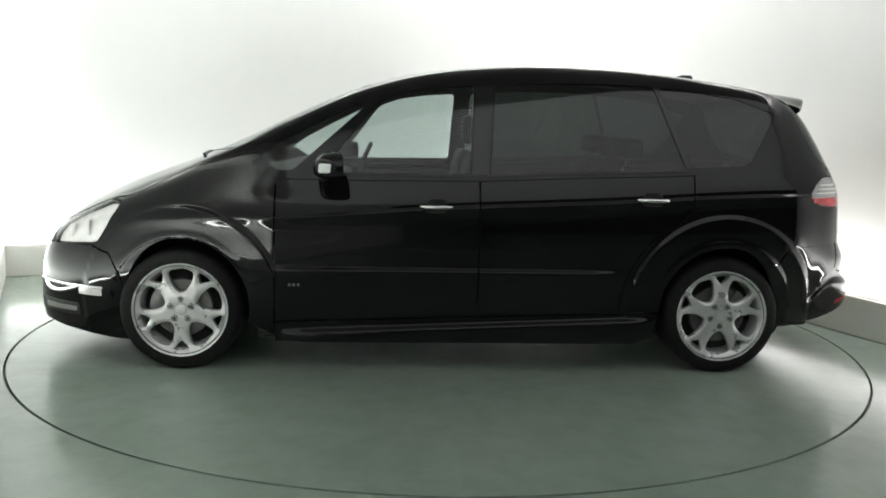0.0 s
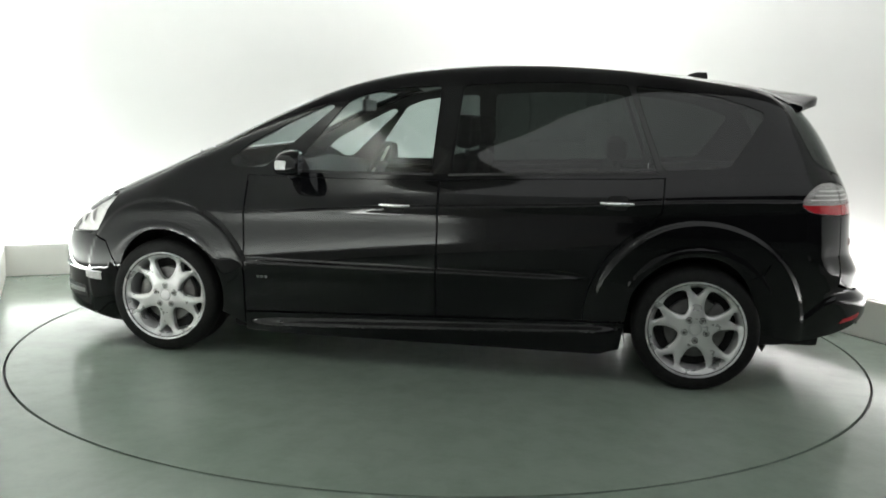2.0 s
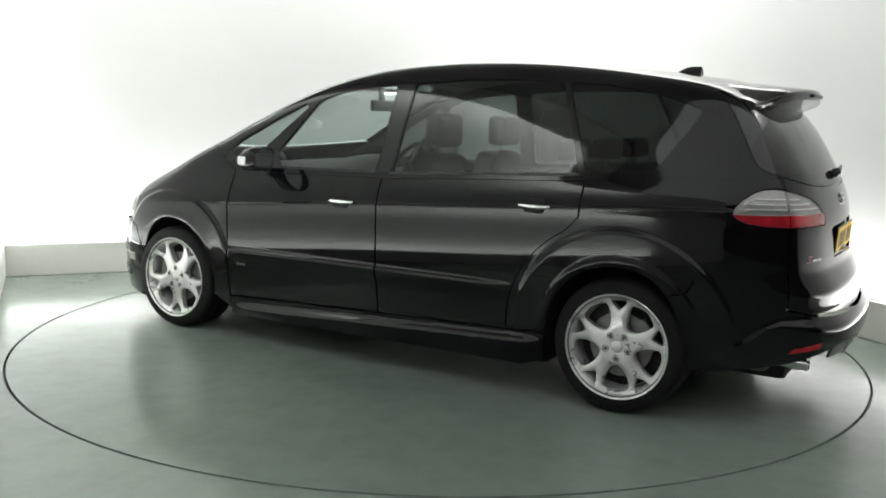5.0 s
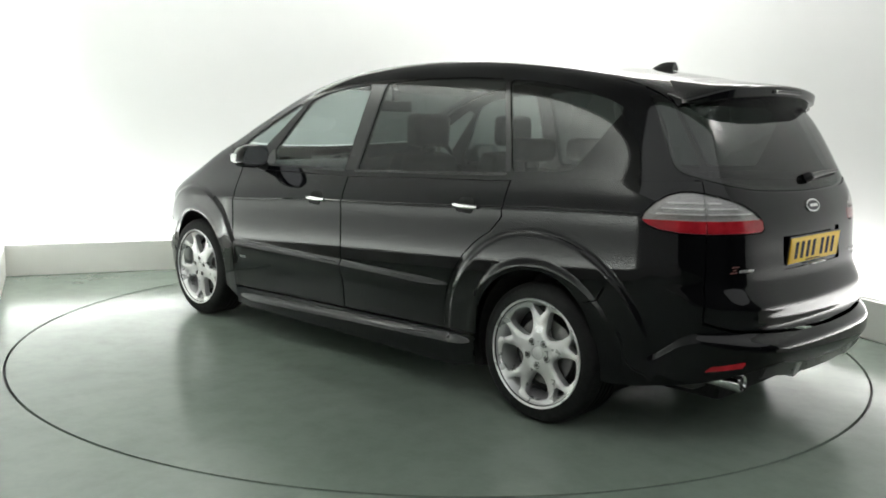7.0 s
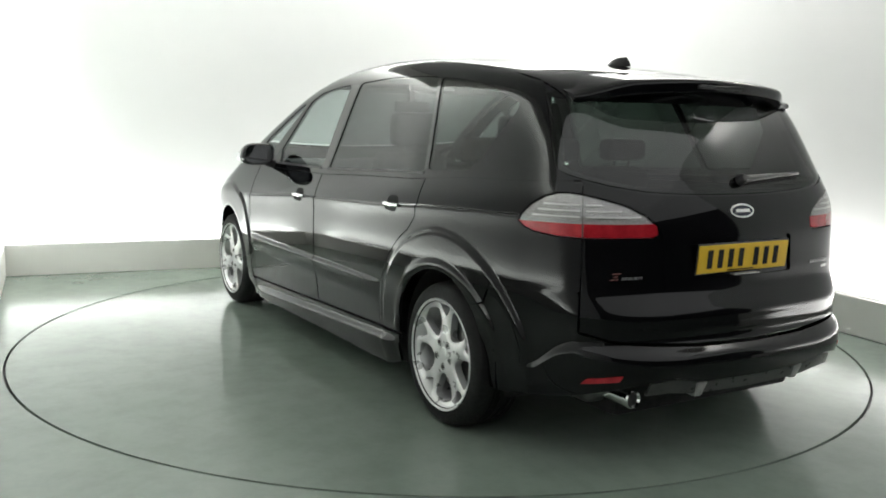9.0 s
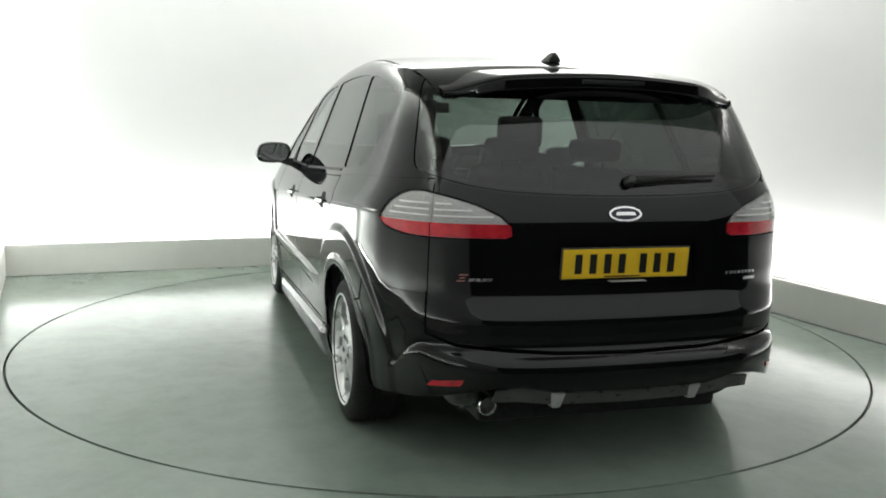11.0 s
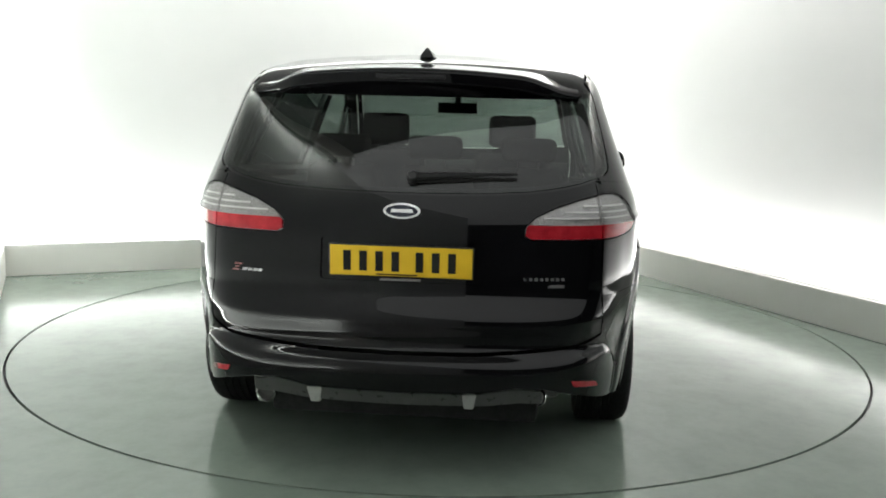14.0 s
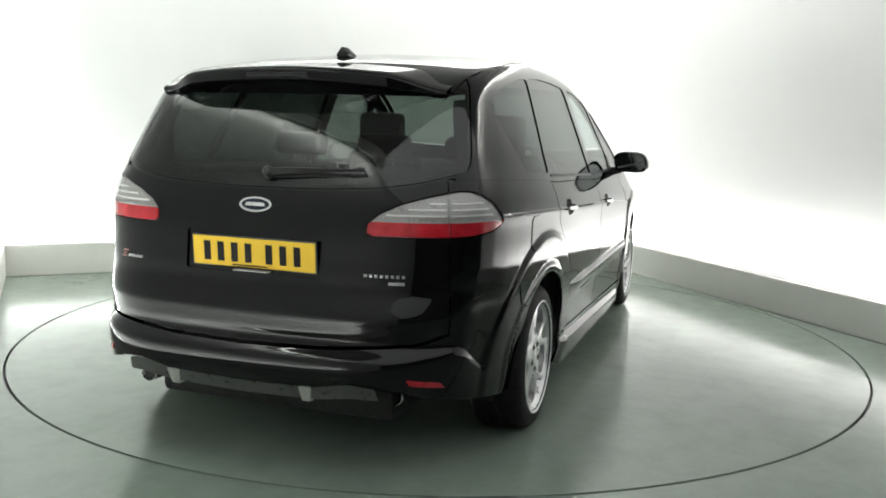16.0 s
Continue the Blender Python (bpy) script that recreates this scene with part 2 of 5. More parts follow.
def build_bay():
    b = bmesh.new()
    wt = 0.12
    back = D1 + TROUGH
    box(b, A0 - TROUGH - wt, A1 + TROUGH + wt, back, back + wt, 0, CEIL)
    structure("wall_back", b, M_WALL, BAY, "white painted back wall washed with light", "wall")
    b = bmesh.new()
    box(b, A0 - TROUGH - wt, A0 - TROUGH, -6.6, back, 0, CEIL)
    structure("wall_left", b, M_WALL, BAY, "white painted side wall washed with light", "wall")
    b = bmesh.new()
    box(b, A1 + TROUGH, A1 + TROUGH + wt, RIGHT_END, back, 0, CEIL)
    structure("wall_right", b, M_WALL, BAY, "white painted side wall washed with light", "wall")
    # coved corners between the walls
    for cx, sg in ((A1 + TROUGH, 1), (A0 - TROUGH, -1)):
        b = bmesh.new()
        r, rows = 0.55, []
        for i in range(17):
            a = math.pi / 2 * i / 16
            px, py = cx - sg * r + sg * r * math.cos(a), back - r + r * math.sin(a)
            rows.append((b.verts.new((px, py, 0)), b.verts.new((px, py, CEIL))))
        for q0, q1 in zip(rows, rows[1:]):
            f = b.faces.new((q0[0], q1[0], q1[1], q0[1]))
            f.smooth = True
        structure("wall_cove", b, M_WALL, BAY, "white rounded corner between two walls", "wall")
    # low plinths in front of the walls
    h, t = 0.252, 0.03
    for nm, x0, x1, y0, y1 in (("plinth_back", A0 - t, A1 + t, D1, D1 + t), ("plinth_left", A0 - t, A0, -6.6, D1), ("plinth_right", A1, A1 + t, RIGHT_END, D1)):
        b = bmesh.new()
        box(b, x0, x1, y0, y1, 0, h, None, 0.004, 1)
        structure(nm, b, M_PLINTH, BAY, "low off-white plinth board at the foot of the wall", "plinth")
        # added pelmet, out of view: keeps the top strips out of the reflections
        b = bmesh.new()
        box(b, x0, x1, max(y0, BAY_END), y1, CEIL - 0.30, CEIL - 0.002, None, 0.004, 1)
        structure(nm.replace("plinth", "pelmet"), b, M_PLINTH, BAY, "unseen off-white board added to screen the top strips", "pelmet")
    b = bmesh.new()
    box(b, A0 - TROUGH - wt, A1 + TROUGH + wt, BAY_END, back + wt, CEIL, CEIL + 0.1)
    structure("ceiling", b, M_CEILING, BAY, "dark ceiling over the photo bay", "ceiling")
    # unseen darker hall added behind the camera, to darken the car's reflections
    for nm, x0, x1, y0, y1 in (("wall_hall_left", -4.3, -4.18, -8.5, -6.6), ("wall_hall_right", 5.2, 5.32, -8.5, RIGHT_END), ("wall_hall_rear", -4.3, 5.32, -8.62, -8.5),
                               ("wall_return_left", -4.3, A0 - TROUGH - wt, -6.6, -6.48), ("wall_return_right", A1 + TROUGH + wt, 5.32, RIGHT_END, RIGHT_END + 0.12)):
        b = bmesh.new()
        box(b, x0, x1, y0, y1, 0, CEIL)
        structure(nm, b, M_DARKROOM, BAY, "unseen dark wall added for the car to reflect", "wall")
    # hall ceiling, out of view, made to glow so the car reflects it
    b = bmesh.new()
    box(b, -4.3, 5.32, -8.62, BAY_END, CEIL + 0.004, CEIL + 0.1)
    structure("ceiling_hall", b, M_HALL_GLOW, BAY, "unseen hall ceiling with an added glow", "ceiling")


build_bay()


def build_turntable():
    n = 192
    bm = bmesh.new()
    top = [bm.verts.new(((RING - 0.007) * math.cos(2 * math.pi * i / n), (RING - 0.007) * math.sin(2 * math.pi * i / n), 0)) for i in range(n)]
    low = [bm.verts.new((v.co.x, v.co.y, -0.028)) for v in top]
    bm.faces.new(top)
    for i in range(n):
        bm.faces.new((low[i], low[(i + 1) % n], top[(i + 1) % n], top[i]))
    me = bpy.data.meshes.new("turntable")
    bm.to_mesh(me)
    bm.free()
    me.materials.append(M_DISC)
    return tagged(new("turntable", me), "round grey-green painted turntable set flush in the floor", "turntable")


turntable = build_turntable()

# ---------- the car's outer skin: one smooth implicit form, cut into panels ----------
def spline(xs, ys):
    """A natural cubic spline through the points, with straight ends."""
    x, y = np.array(xs, float), np.array(ys, float)
    if x[0] > x[-1]:
        x, y = x[::-1], y[::-1]
    n, h = len(x), np.diff(x)
    a, r = np.eye(n), np.zeros(n)
    for i in range(1, n - 1):
        a[i, i - 1:i + 2] = h[i - 1], 2 * (h[i - 1] + h[i]), h[i]
        r[i] = 6 * ((y[i + 1] - y[i]) / h[i] - (y[i] - y[i - 1]) / h[i - 1])
    m = np.linalg.solve(a, r)

    def f(t):
        t = np.clip(np.asarray(t, float), x[0], x[-1])
        i = np.clip(np.searchsorted(x, t) - 1, 0, n - 2)
        u, v, hh = x[i + 1] - t, t - x[i], h[i]
        return (m[i] * u ** 3 + m[i + 1] * v ** 3) / (6 * hh) + (y[i] / hh - m[i] * hh / 6) * u + (y[i + 1] / hh - m[i + 1] * hh / 6) * v
    return f


def smax(a, b, k):
    h = np.maximum(k - np.abs(a - b), 0) / k
    return np.maximum(a, b) + h ** 3 * k / 6


def step(x, a, b):
    t = np.clip((x - a) / (b - a), 0, 1)
    return t * t * t * (t * (6 * t - 15) + 10)


FX, RX, WZ = 1.425, -1.425, 0.315        # axles and the wheels' centre height
TOP = spline([2.42, 2.34, 2.25, 2.11, 1.95, 1.79, 1.63, 1.48, 1.30, 1.14, 0.98, 0.82, 0.66, 0.50, 0.33, 0.17, 0.0, -0.3, -0.6, -0.9, -1.16, -1.5, -1.84, -2.1, -2.4],
             [0.44, 0.57, 0.685, 0.797, 0.883, 0.950, 1.010, 1.065, 1.145, 1.217, 1.298, 1.374, 1.447, 1.508, 1.557, 1.591, 1.614, 1.637, 1.643, 1.635, 1.617, 1.580, 1.535, 1.50, 1.46])
CROWN = spline([2.4, 1.9, 1.5, 1.2, 0.6, 0.2, -0.4, -1.4, -2.2], [0.26, 0.15, 0.09, 0.085, 0.085, 0.08, 0.075, 0.09, 0.12])
CREASE = spline([2.3, 1.5, 1.08, 0.92, 0.2, -0.1, -0.92, -1.46, -1.9, -2.3], [0.74, 0.79, 0.808, 0.815, 0.868, 0.885, 0.928, 0.962, 0.975, 0.985])
NARROW = spline([-2.5, -2.3, -2.1, -1.9, -1.6, -1.3, -1.0, -0.3, 0.5, 1.0, 1.4, 1.7, 1.9, 2.1, 2.35, 2.5], [0.37, 0.255, 0.158, 0.084, 0.03, 0.008, 0.0, 0.0, 0.0, 0.002, 0.012, 0.045, 0.10, 0.19, 0.34, 0.44])
TUMBLE = spline([0.0, 0.03, 0.08, 0.13, 0.22, 0.30, 0.42, 0.55, 0.68, 0.85, 1.0], [0.0, 0.006, 0.024, 0.046, 0.083, 0.113, 0.158, 0.208, 0.27, 0.40, 0.55])
LOWER = spline([0.0, 0.05, 0.12, 0.2, 0.3, 0.36, 0.45, 0.55, 0.62, 0.68, 0.75, 0.85], [0.0, 0.0035, 0.004, 0.003, 0.006, 0.012, 0.022, 0.034, 0.04, 0.046, 0.06, 0.09])
TAIL = spline([0.14, 0.22, 0.30, 0.38, 0.44, 0.465, 0.488, 0.51, 0.54, 0.58, 0.60, 0.61, 0.62, 0.64, 0.66, 0.68, 0.69, 0.70, 0.72, 0.75, 0.80, 0.90, 1.0, 1.07, 1.15, 1.28, 1.41, 1.5, 1.7],
              [2.25, 2.30, 2.335, 2.36, 2.362, 2.352, 2.326, 2.307, 2.303, 2.301, 2.300, 2.2982, 2.294, 2.2825, 2.2705, 2.2587, 2.2535, 2.2503, 2.247, 2.244, 2.238, 2.230, 2.206, 2.175, 2.134, 2.062, 1.982, 1.925, 1.78])
NOSE = spline([0.1, 0.2, 0.28, 0.34, 0.4, 0.46, 0.52, 0.6, 0.7, 0.9, 1.2], [2.325, 2.358, 2.368, 2.367, 2.366, 2.367, 2.370, 2.368, 2.348, 2.27, 2.1])


def half_width(x, z):
    h = z - CREASE(x)
    up = 0.5 * (h + np.sqrt(h * h + 0.008 ** 2))
    dn = 0.5 * (-h + np.sqrt(h * h + 0.008 ** 2))
    w = 0.947 - NARROW(x) - TUMBLE(up) - LOWER(dn)
    w = w + 0.0105 * step(h, 0.004, -0.009) * step(x, 1.12, 0.95) * step(x, -2.0, -1.85)
    # rubbing strip along the doors and the skirt under them
    zone = step(x, 1.02, 0.80) * step(x, -0.98, -0.62)
    w = w + 0.016 * zone * step(z, 0.562, 0.538) * step(z, 0.44, 0.53)
    skirt = step(x, 1.0, 0.7) * step(x, -1.12, -0.9)
    zs = 0.235 - 0.045 * x
    w = w + 0.026 * skirt * step(z, zs + 0.035, zs - 0.005)
    # flared wheel arches
    for ax, shoulder, lip in ((FX, 0.010, 0.001), (RX, 0.013, 0.006)):
        rho = np.sqrt((x - ax) ** 2 + (z - 0.335) ** 2)
        w = w + (shoulder * step(rho, 0.535, 0.500) + lip * step(rho, 0.408, 0.374) - 0.003 * step(rho, 0.368, 0.350)) * step(z, 0.10, 0.34)
    return w


LEDGE_S, LEDGE_Z = [2.03, 2.08, 2.17, 2.235, 2.6], [0.380, 0.394, 0.465, 0.492, 0.492]


def field(p):
    x, y, z = p[:, 0], p[:, 1], p[:, 2]
    ay = np.abs(y)
    side = ay - half_width(x, z)
    top = z - (TOP(x) - CROWN(x) * y * y)
    rear = -x - (TAIL(z) - 0.13 * y * y)
    front = x - (NOSE(z) - 0.34 * y * y)
    k = 0.10 + 0.10 * step(x, 1.2, 1.7)
    f = smax(side, top, k)
    f = smax(f, rear, 0.33)
    # ledge of the rear bumper, rising round the corner behind the wheel
    sx = CX + CR * np.arctan2(-x - CX, np.maximum(ay - CY, 0.01))
    zl = np.interp(sx, LEDGE_S, LEDGE_Z)
    f = f - 0.011 * step(z, zl + 0.018, zl - 0.022) * step(z, 0.20, 0.33) * step(sx, 1.97, 2.16) * step(sx, 2.52, 2.25) * (x < -CX)
    return smax(f, front, 0.34)


def normals_at(p):
    e = 0.0025
    g = np.stack([field(p + e * np.eye(3)[i]) - field(p - e * np.eye(3)[i]) for i in range(3)], 1)
    return g / np.maximum(np.linalg.norm(g, axis=1), 1e-9)[:, None]


def cast(o, d):
    """Where rays from outside first meet the skin."""
    lo, hi = np.zeros(len(o)), np.full(len(o), -1.0)
    prev = lo.copy()
    for s in np.linspace(0, 2.2, 111)[1:]:
        inside = (field(o + s * d) < 0) & (hi < 0)
        hi[inside], lo[inside] = s, prev[inside]
        prev[:] = s
    miss = hi < 0
    hi[miss], lo[miss] = 1.0, 1.0
    for _ in range(26):
        m = (lo + hi) / 2
        ins = field(o + m[:, None] * d) < 0
        hi, lo = np.where(ins, m, hi), np.where(ins, lo, m)
    return o + hi[:, None] * d


# chart of the flanks and ends: s runs back along the flank (-x), round the corner and across the tail to y = 0
CX, CY, CR = 1.5, 0.35, 0.75
Q = CR * math.pi / 2


def wall_rays(s, z):
    o, d = np.zeros((len(s), 3)), np.zeros((len(s), 3))
    sg, a = np.sign(s), np.abs(s)
    mid = a <= CX
    arc = (a > CX) & (a <= CX + Q)
    end = a > CX + Q
    o[mid, 0], o[mid, 1], d[mid, 1] = -s[mid], 2.0, -1
    phi = (a[arc] - CX) / CR
    dx, dy = -sg[arc] * np.sin(phi), np.cos(phi)
    o[arc, 0], o[arc, 1] = -sg[arc] * CX + 1.65 * dx, CY + 1.65 * dy
    d[arc, 0], d[arc, 1] = -dx, -dy
    o[end, 0], o[end, 1], d[end, 0] = -sg[end] * (CX + 1.65), CY - (a[end] - CX - Q), sg[end]
    o[:, 2] = z
    return o, d


def on_wall(pts):
    p = np.array(pts, float)
    return cast(*wall_rays(p[:, 0], p[:, 1]))


def on_top(pts):
    p = np.array(pts, float)
    o = np.stack([p[:, 0], p[:, 1], np.full(len(p), 2.3)], 1)
    return cast(o, np.tile((0.0, 0.0, -1.0), (len(p), 1)))


def chart(x, y):
    """s of a plan point."""
    sg = -1 if x > 0 else 1
    if abs(x) <= CX:
        return -x
    if y > CY:
        return sg * (CX + CR * math.atan2(abs(x) - CX, y - CY))
    return sg * (CX + Q + CY - y)


def smooth_loop(pts, step_len=0.018):
    """Densely sampled closed outline."""
    out, n = [], len(pts)
    for i in range(n):
        a, b = np.array(pts[i], float), np.array(pts[(i + 1) % n], float)
        k = max(1, int(round(np.linalg.norm(b - a) / step_len)))
        out += [tuple(a + (b - a) * j / k) for j in range(k)]
    return out


def rounded(pts, r=0.03, seg=5):
    out, n = [], len(pts)
    for i in range(n):
        p, a, b = (np.array(pts[j % n], float) for j in (i, i - 1, i + 1))
        la, lb = np.linalg.norm(a - p), np.linalg.norm(b - p)
        t = min(r, la * 0.45, lb * 0.45)
        q0, q1 = p + (a - p) / la * t, p + (b - p) / lb * t
        for j in range(seg + 1):
            u = j / seg
            out.append(tuple((1 - u) ** 2 * q0 + 2 * u * (1 - u) * p + u * u * q1))
    return out


def inset(loop, d):
    p = np.array(loop, float)
    area = 0.5 * np.sum(p[:, 0] * np.roll(p[:, 1], -1) - np.roll(p[:, 0], -1) * p[:, 1])
    t = np.roll(p, -1, 0) - np.roll(p, 1, 0)
    t /= np.maximum(np.linalg.norm(t, axis=1), 1e-9)[:, None]
    n = np.stack([-t[:, 1], t[:, 0]], 1) * np.sign(area)
    return [tuple(v) for v in p + d * n]


def inside_poly(pts, loop):
    x, y = pts[:, 0], pts[:, 1]
    c = np.zeros(len(pts), bool)
    q = np.array(loop)
    for (x0, y0), (x1, y1) in zip(q, np.roll(q, -1, 0)):
        if y0 != y1:
            hit = ((y0 > y) != (y1 > y)) & (x < (x1 - x0) * (y - y0) / (y1 - y0) + x0)
            c ^= hit
    return c


def near_loop(pts, loop, d):
    q = np.array(loop)
    a, b = q, np.roll(q, -1, 0)
    bad = np.zeros(len(pts), bool)
    for p0, p1 in zip(a, b):
        e = p1 - p0
        t = np.clip(((pts - p0) @ e) / max(e @ e, 1e-12), 0, 1)
        bad |= ((pts - p0 - t[:, None] * e) ** 2).sum(1) < d * d
    return bad


def panel_mesh(name, loop, material, holes=(), gap=0.0025, sunk=0.0, lift=None, cell=(0.03, 0.009), project=on_wall, rim=0.012, flip=False, dense=0.010, rows=False):
    """A skin panel: its outline in the chart, filled with fine triangles laid on the skin, with a turned-in rim."""
    loops = [inset(smooth_loop(loop, dense), gap)] + [inset(smooth_loop(h, dense), -gap) for h in holes]
    q = np.array(loops[0])
    (u0, v0), (u1, v1) = q.min(0), q.max(0)
    gu, gv = np.meshgrid(np.arange(u0 + cell[0] / 2, u1, cell[0]), np.arange(v0 + cell[1] / 2, v1, cell[1]))
    g = np.stack([gu.ravel(), gv.ravel()], 1)
    keep = inside_poly(g, loops[0]) & ~near_loop(g, loops[0], 0.45 * cell[1])
    for h in loops[1:]:
        keep &= ~inside_poly(g, h) & ~near_loop(g, h, 0.45 * cell[1])
    if project is on_wall and rows:
        # rows of points that follow the waist crease, the rubbing strip and the skirt, so that these stay crisp
        u = np.arange(u0 + 0.004, u1, 0.02)
        u = u[np.abs(u) < 2.0]
        extra = []
        if len(u):
            for base, hs in ((CREASE(-u), (0.014, 0.006, 0.0015, -0.003, -0.0075, -0.014)), (0.55 + 0 * u, (0.018, 0.010, 0.004, -0.002, -0.008, -0.016)), (0.25 + 0.045 * u, (0.026, 0.014, 0.005, -0.004, -0.012))):
                near = np.abs(g[:, 1] - np.interp(g[:, 0], u, base)) < 0.017
                keep &= ~(near & (np.abs(g[:, 0]) < 2.0))
                extra += [np.stack([u, base + h], 1) for h in hs]
            extra = np.concatenate(extra)
            ok = inside_poly(extra, loops[0]) & ~near_loop(extra, loops[0], 0.003)
            for h in loops[1:]:
                ok &= ~inside_poly(extra, h) & ~near_loop(extra, h, 0.003)
            g = np.concatenate([g[keep], extra[ok]])
        else:
            g = g[keep]
    else:
        g = g[keep]
    pts, edges = [], []
    for lp in loops:
        k = len(pts)
        pts += [Vector(p) for p in lp]
        edges += [(k + i, k + (i + 1) % len(lp)) for i in range(len(lp))]
    pts += [Vector(p) for p in g]
    vs, es, fs, *_ = delaunay_2d_cdt(pts, edges, [], 1, 1e-6)
    uv = np.array([tuple(v) for v in vs])
    p = project(uv)
    n = normals_at(p)
    off = -sunk if lift is None else lift(uv) - sunk
    p = p + n * (off[:, None] if isinstance(off, np.ndarray) else off)
    cen = np.array([uv[list(f)].mean(0) for f in fs])
    out = ~inside_poly(cen, loops[0])
    for h in loops[1:]:
        out |= inside_poly(cen, h)
    faces = []
    for f, drop in zip(fs, out):
        if drop:
            continue
        a, b, c = (p[i] for i in f[:3])
        if np.dot(np.cross(b - a, c - a), n[f[0]] + n[f[1]] + n[f[2]]) < 0:
            f = f[::-1]
        faces.append(tuple(f))
    if rim:
        count = {}
        for f in faces:
            for i in range(len(f)):
                count[(f[i], f[(i + 1) % len(f)])] = 1
        border = [e for e in count if (e[1], e[0]) not in count]
        ids = sorted({v for e in border for v in e})
        first = len(p)
        top_id = {v: first + i for i, v in enumerate(ids)}
        low_id = {v: first + len(ids) + i for i, v in enumerate(ids)}
        outw = np.zeros((len(ids), 3))
        pos = {v: i for i, v in enumerate(ids)}
        for a, b in border:
            e = np.cross(p[b] - p[a], n[a])
            e /= max(np.linalg.norm(e), 1e-9)
            outw[pos[a]] += e
            outw[pos[b]] += e
        outw /= np.maximum(np.linalg.norm(outw, axis=1), 1e-9)[:, None]
        p = np.concatenate([p, p[ids], p[ids] - n[ids] * rim])
        n = np.concatenate([n, outw, outw])
        faces += [(top_id[b], top_id[a], low_id[a], low_id[b]) for a, b in border]
    if flip:
        p, n = p * (1, -1, 1), n * (1, -1, 1)
        faces = [f[::-1] for f in faces]
    return mesh_of(name, p, faces, material, n)


def mirrored(loop):
    """A loop across the tail or nose, closed by its mirror image. Points run from the middle line out and back to it."""
    e = 2 * (CX + Q + CY)
    sg = 1 if loop[0][0] > 0 else -1
    return loop + [(sg * e - s, z) for s, z in loop[::-1] if abs(abs(s) - e / 2) > 1e-6]


def wall_rays_full(s, z):
    # past the middle line the chart runs on round the other side
    e = 2 * (CX + Q + CY)
    far = np.abs(s) > e / 2
    s2 = np.where(far, np.sign(s) * e - s, s)
    o, d = wall_rays(s2, z)
    o[far, 1] *= -1
    d[far, 1] *= -1
    return o, d


def on_wall_full(pts):
    p = np.array(pts, float)
    return cast(*wall_rays_full(p[:, 0], p[:, 1]))


MIDTAIL = CX + Q + CY


def arch(ax, r, a0, a1, n=22, zc=0.335):
    """Points of an arch edge seen from the flank, as (s, z), angles from the front horizontal."""
    return [(-(ax + r * math.cos(radians(a0 + (a1 - a0) * i / n))), zc + r * math.sin(radians(a0 + (a1 - a0) * i / n))) for i in range(n + 1)]


def roof_edge(x):
    z = float(TOP(x) - CROWN(x) * 0.45)
    return float(half_width(np.array([x]), np.array([z]))[0]) - 0.035


def roof_line(xs):
    ys = [roof_edge(x) for x in xs]
    p = on_top(list(zip(xs, ys)))
    return [(x, y, z) for x, y, z in zip(xs, ys, p[:, 2])]


def xz(*pts):
    return [(-x, z) for x, z in pts]


# ---------- car panels ----------
car = tagged(new("car"), "shiny black five-door people carrier with dark rear windows", "car")
SIDES = (False, True)
S_SEAM = 2.255                        # joint between tailgate and rear quarter
S_TL1 = chart(-2.205, 0.45)           # inner end of the tail lamp on the tailgate
ARCH_R = 0.352


def edge_z(xlist):
    """Upper rim of the flank: heights of the roof edge at these x, as chart points."""
    return [(chart(x, y), z) for x, y, z in roof_line(xlist)]


LAMP_OUT = [(1.982, 0.950), (2.01, 0.930), (2.055, 0.914), (2.147, 0.903), (S_SEAM, 0.900), (S_SEAM, 1.060), (2.205, 1.066), (2.150, 1.064), (2.095, 1.050), (2.035, 1.018), (1.992, 0.978)]
LAMP_IN = [(S_SEAM, 0.900), (2.40, 0.900), (2.555, 0.900), (2.578, 0.912), (2.575, 0.945), (2.53, 0.982), (2.44, 1.020), (2.334, 1.046), (S_SEAM, 1.060)]
BONNET_CORNER = [(1.80, 0.735), (1.92, 0.685), (2.03, 0.61), (2.12, 0.50)]
HEADLAMP = [(-2.35, 0.636)] + [(chart(p[0], p[1]), p[2] - 0.007) for p in on_top(BONNET_CORNER[::-1])] + [(-1.868, 0.864), (-1.850, 0.852), (-1.852, 0.825), (-1.900, 0.742), (-1.962, 0.668), (-1.985, 0.654), (-2.02, 0.648)]
WIN_FRONT = rounded(xz((0.70, 1.035), (0.66, 1.10), (0.43, 1.405), (0.30, 1.455), (0.12, 1.482), (-0.075, 1.497), (-0.055, 1.04)), 0.03)
WIN_REAR = rounded(xz((-0.165, 1.045), (-0.195, 1.503), (-0.5, 1.522), (-0.8, 1.525), (-1.035, 1.515), (-1.190, 1.094), (-0.65, 1.065)), 0.025)
WIN_QUARTER = rounded(xz((-1.228, 1.100), (-1.068, 1.512), (-1.25, 1.500), (-1.40, 1.478)) + [(1.58, 1.446), (1.74, 1.420), (1.852, 1.392), (1.838, 1.365), (1.778, 1.318), (1.640, 1.200), (1.555, 1.122)], 0.03)
WIN_SMALL = rounded(xz((1.10, 1.045), (0.86, 1.045), (0.50, 1.375), (0.53, 1.39), (0.75, 1.28), (0.95, 1.17)), 0.02)
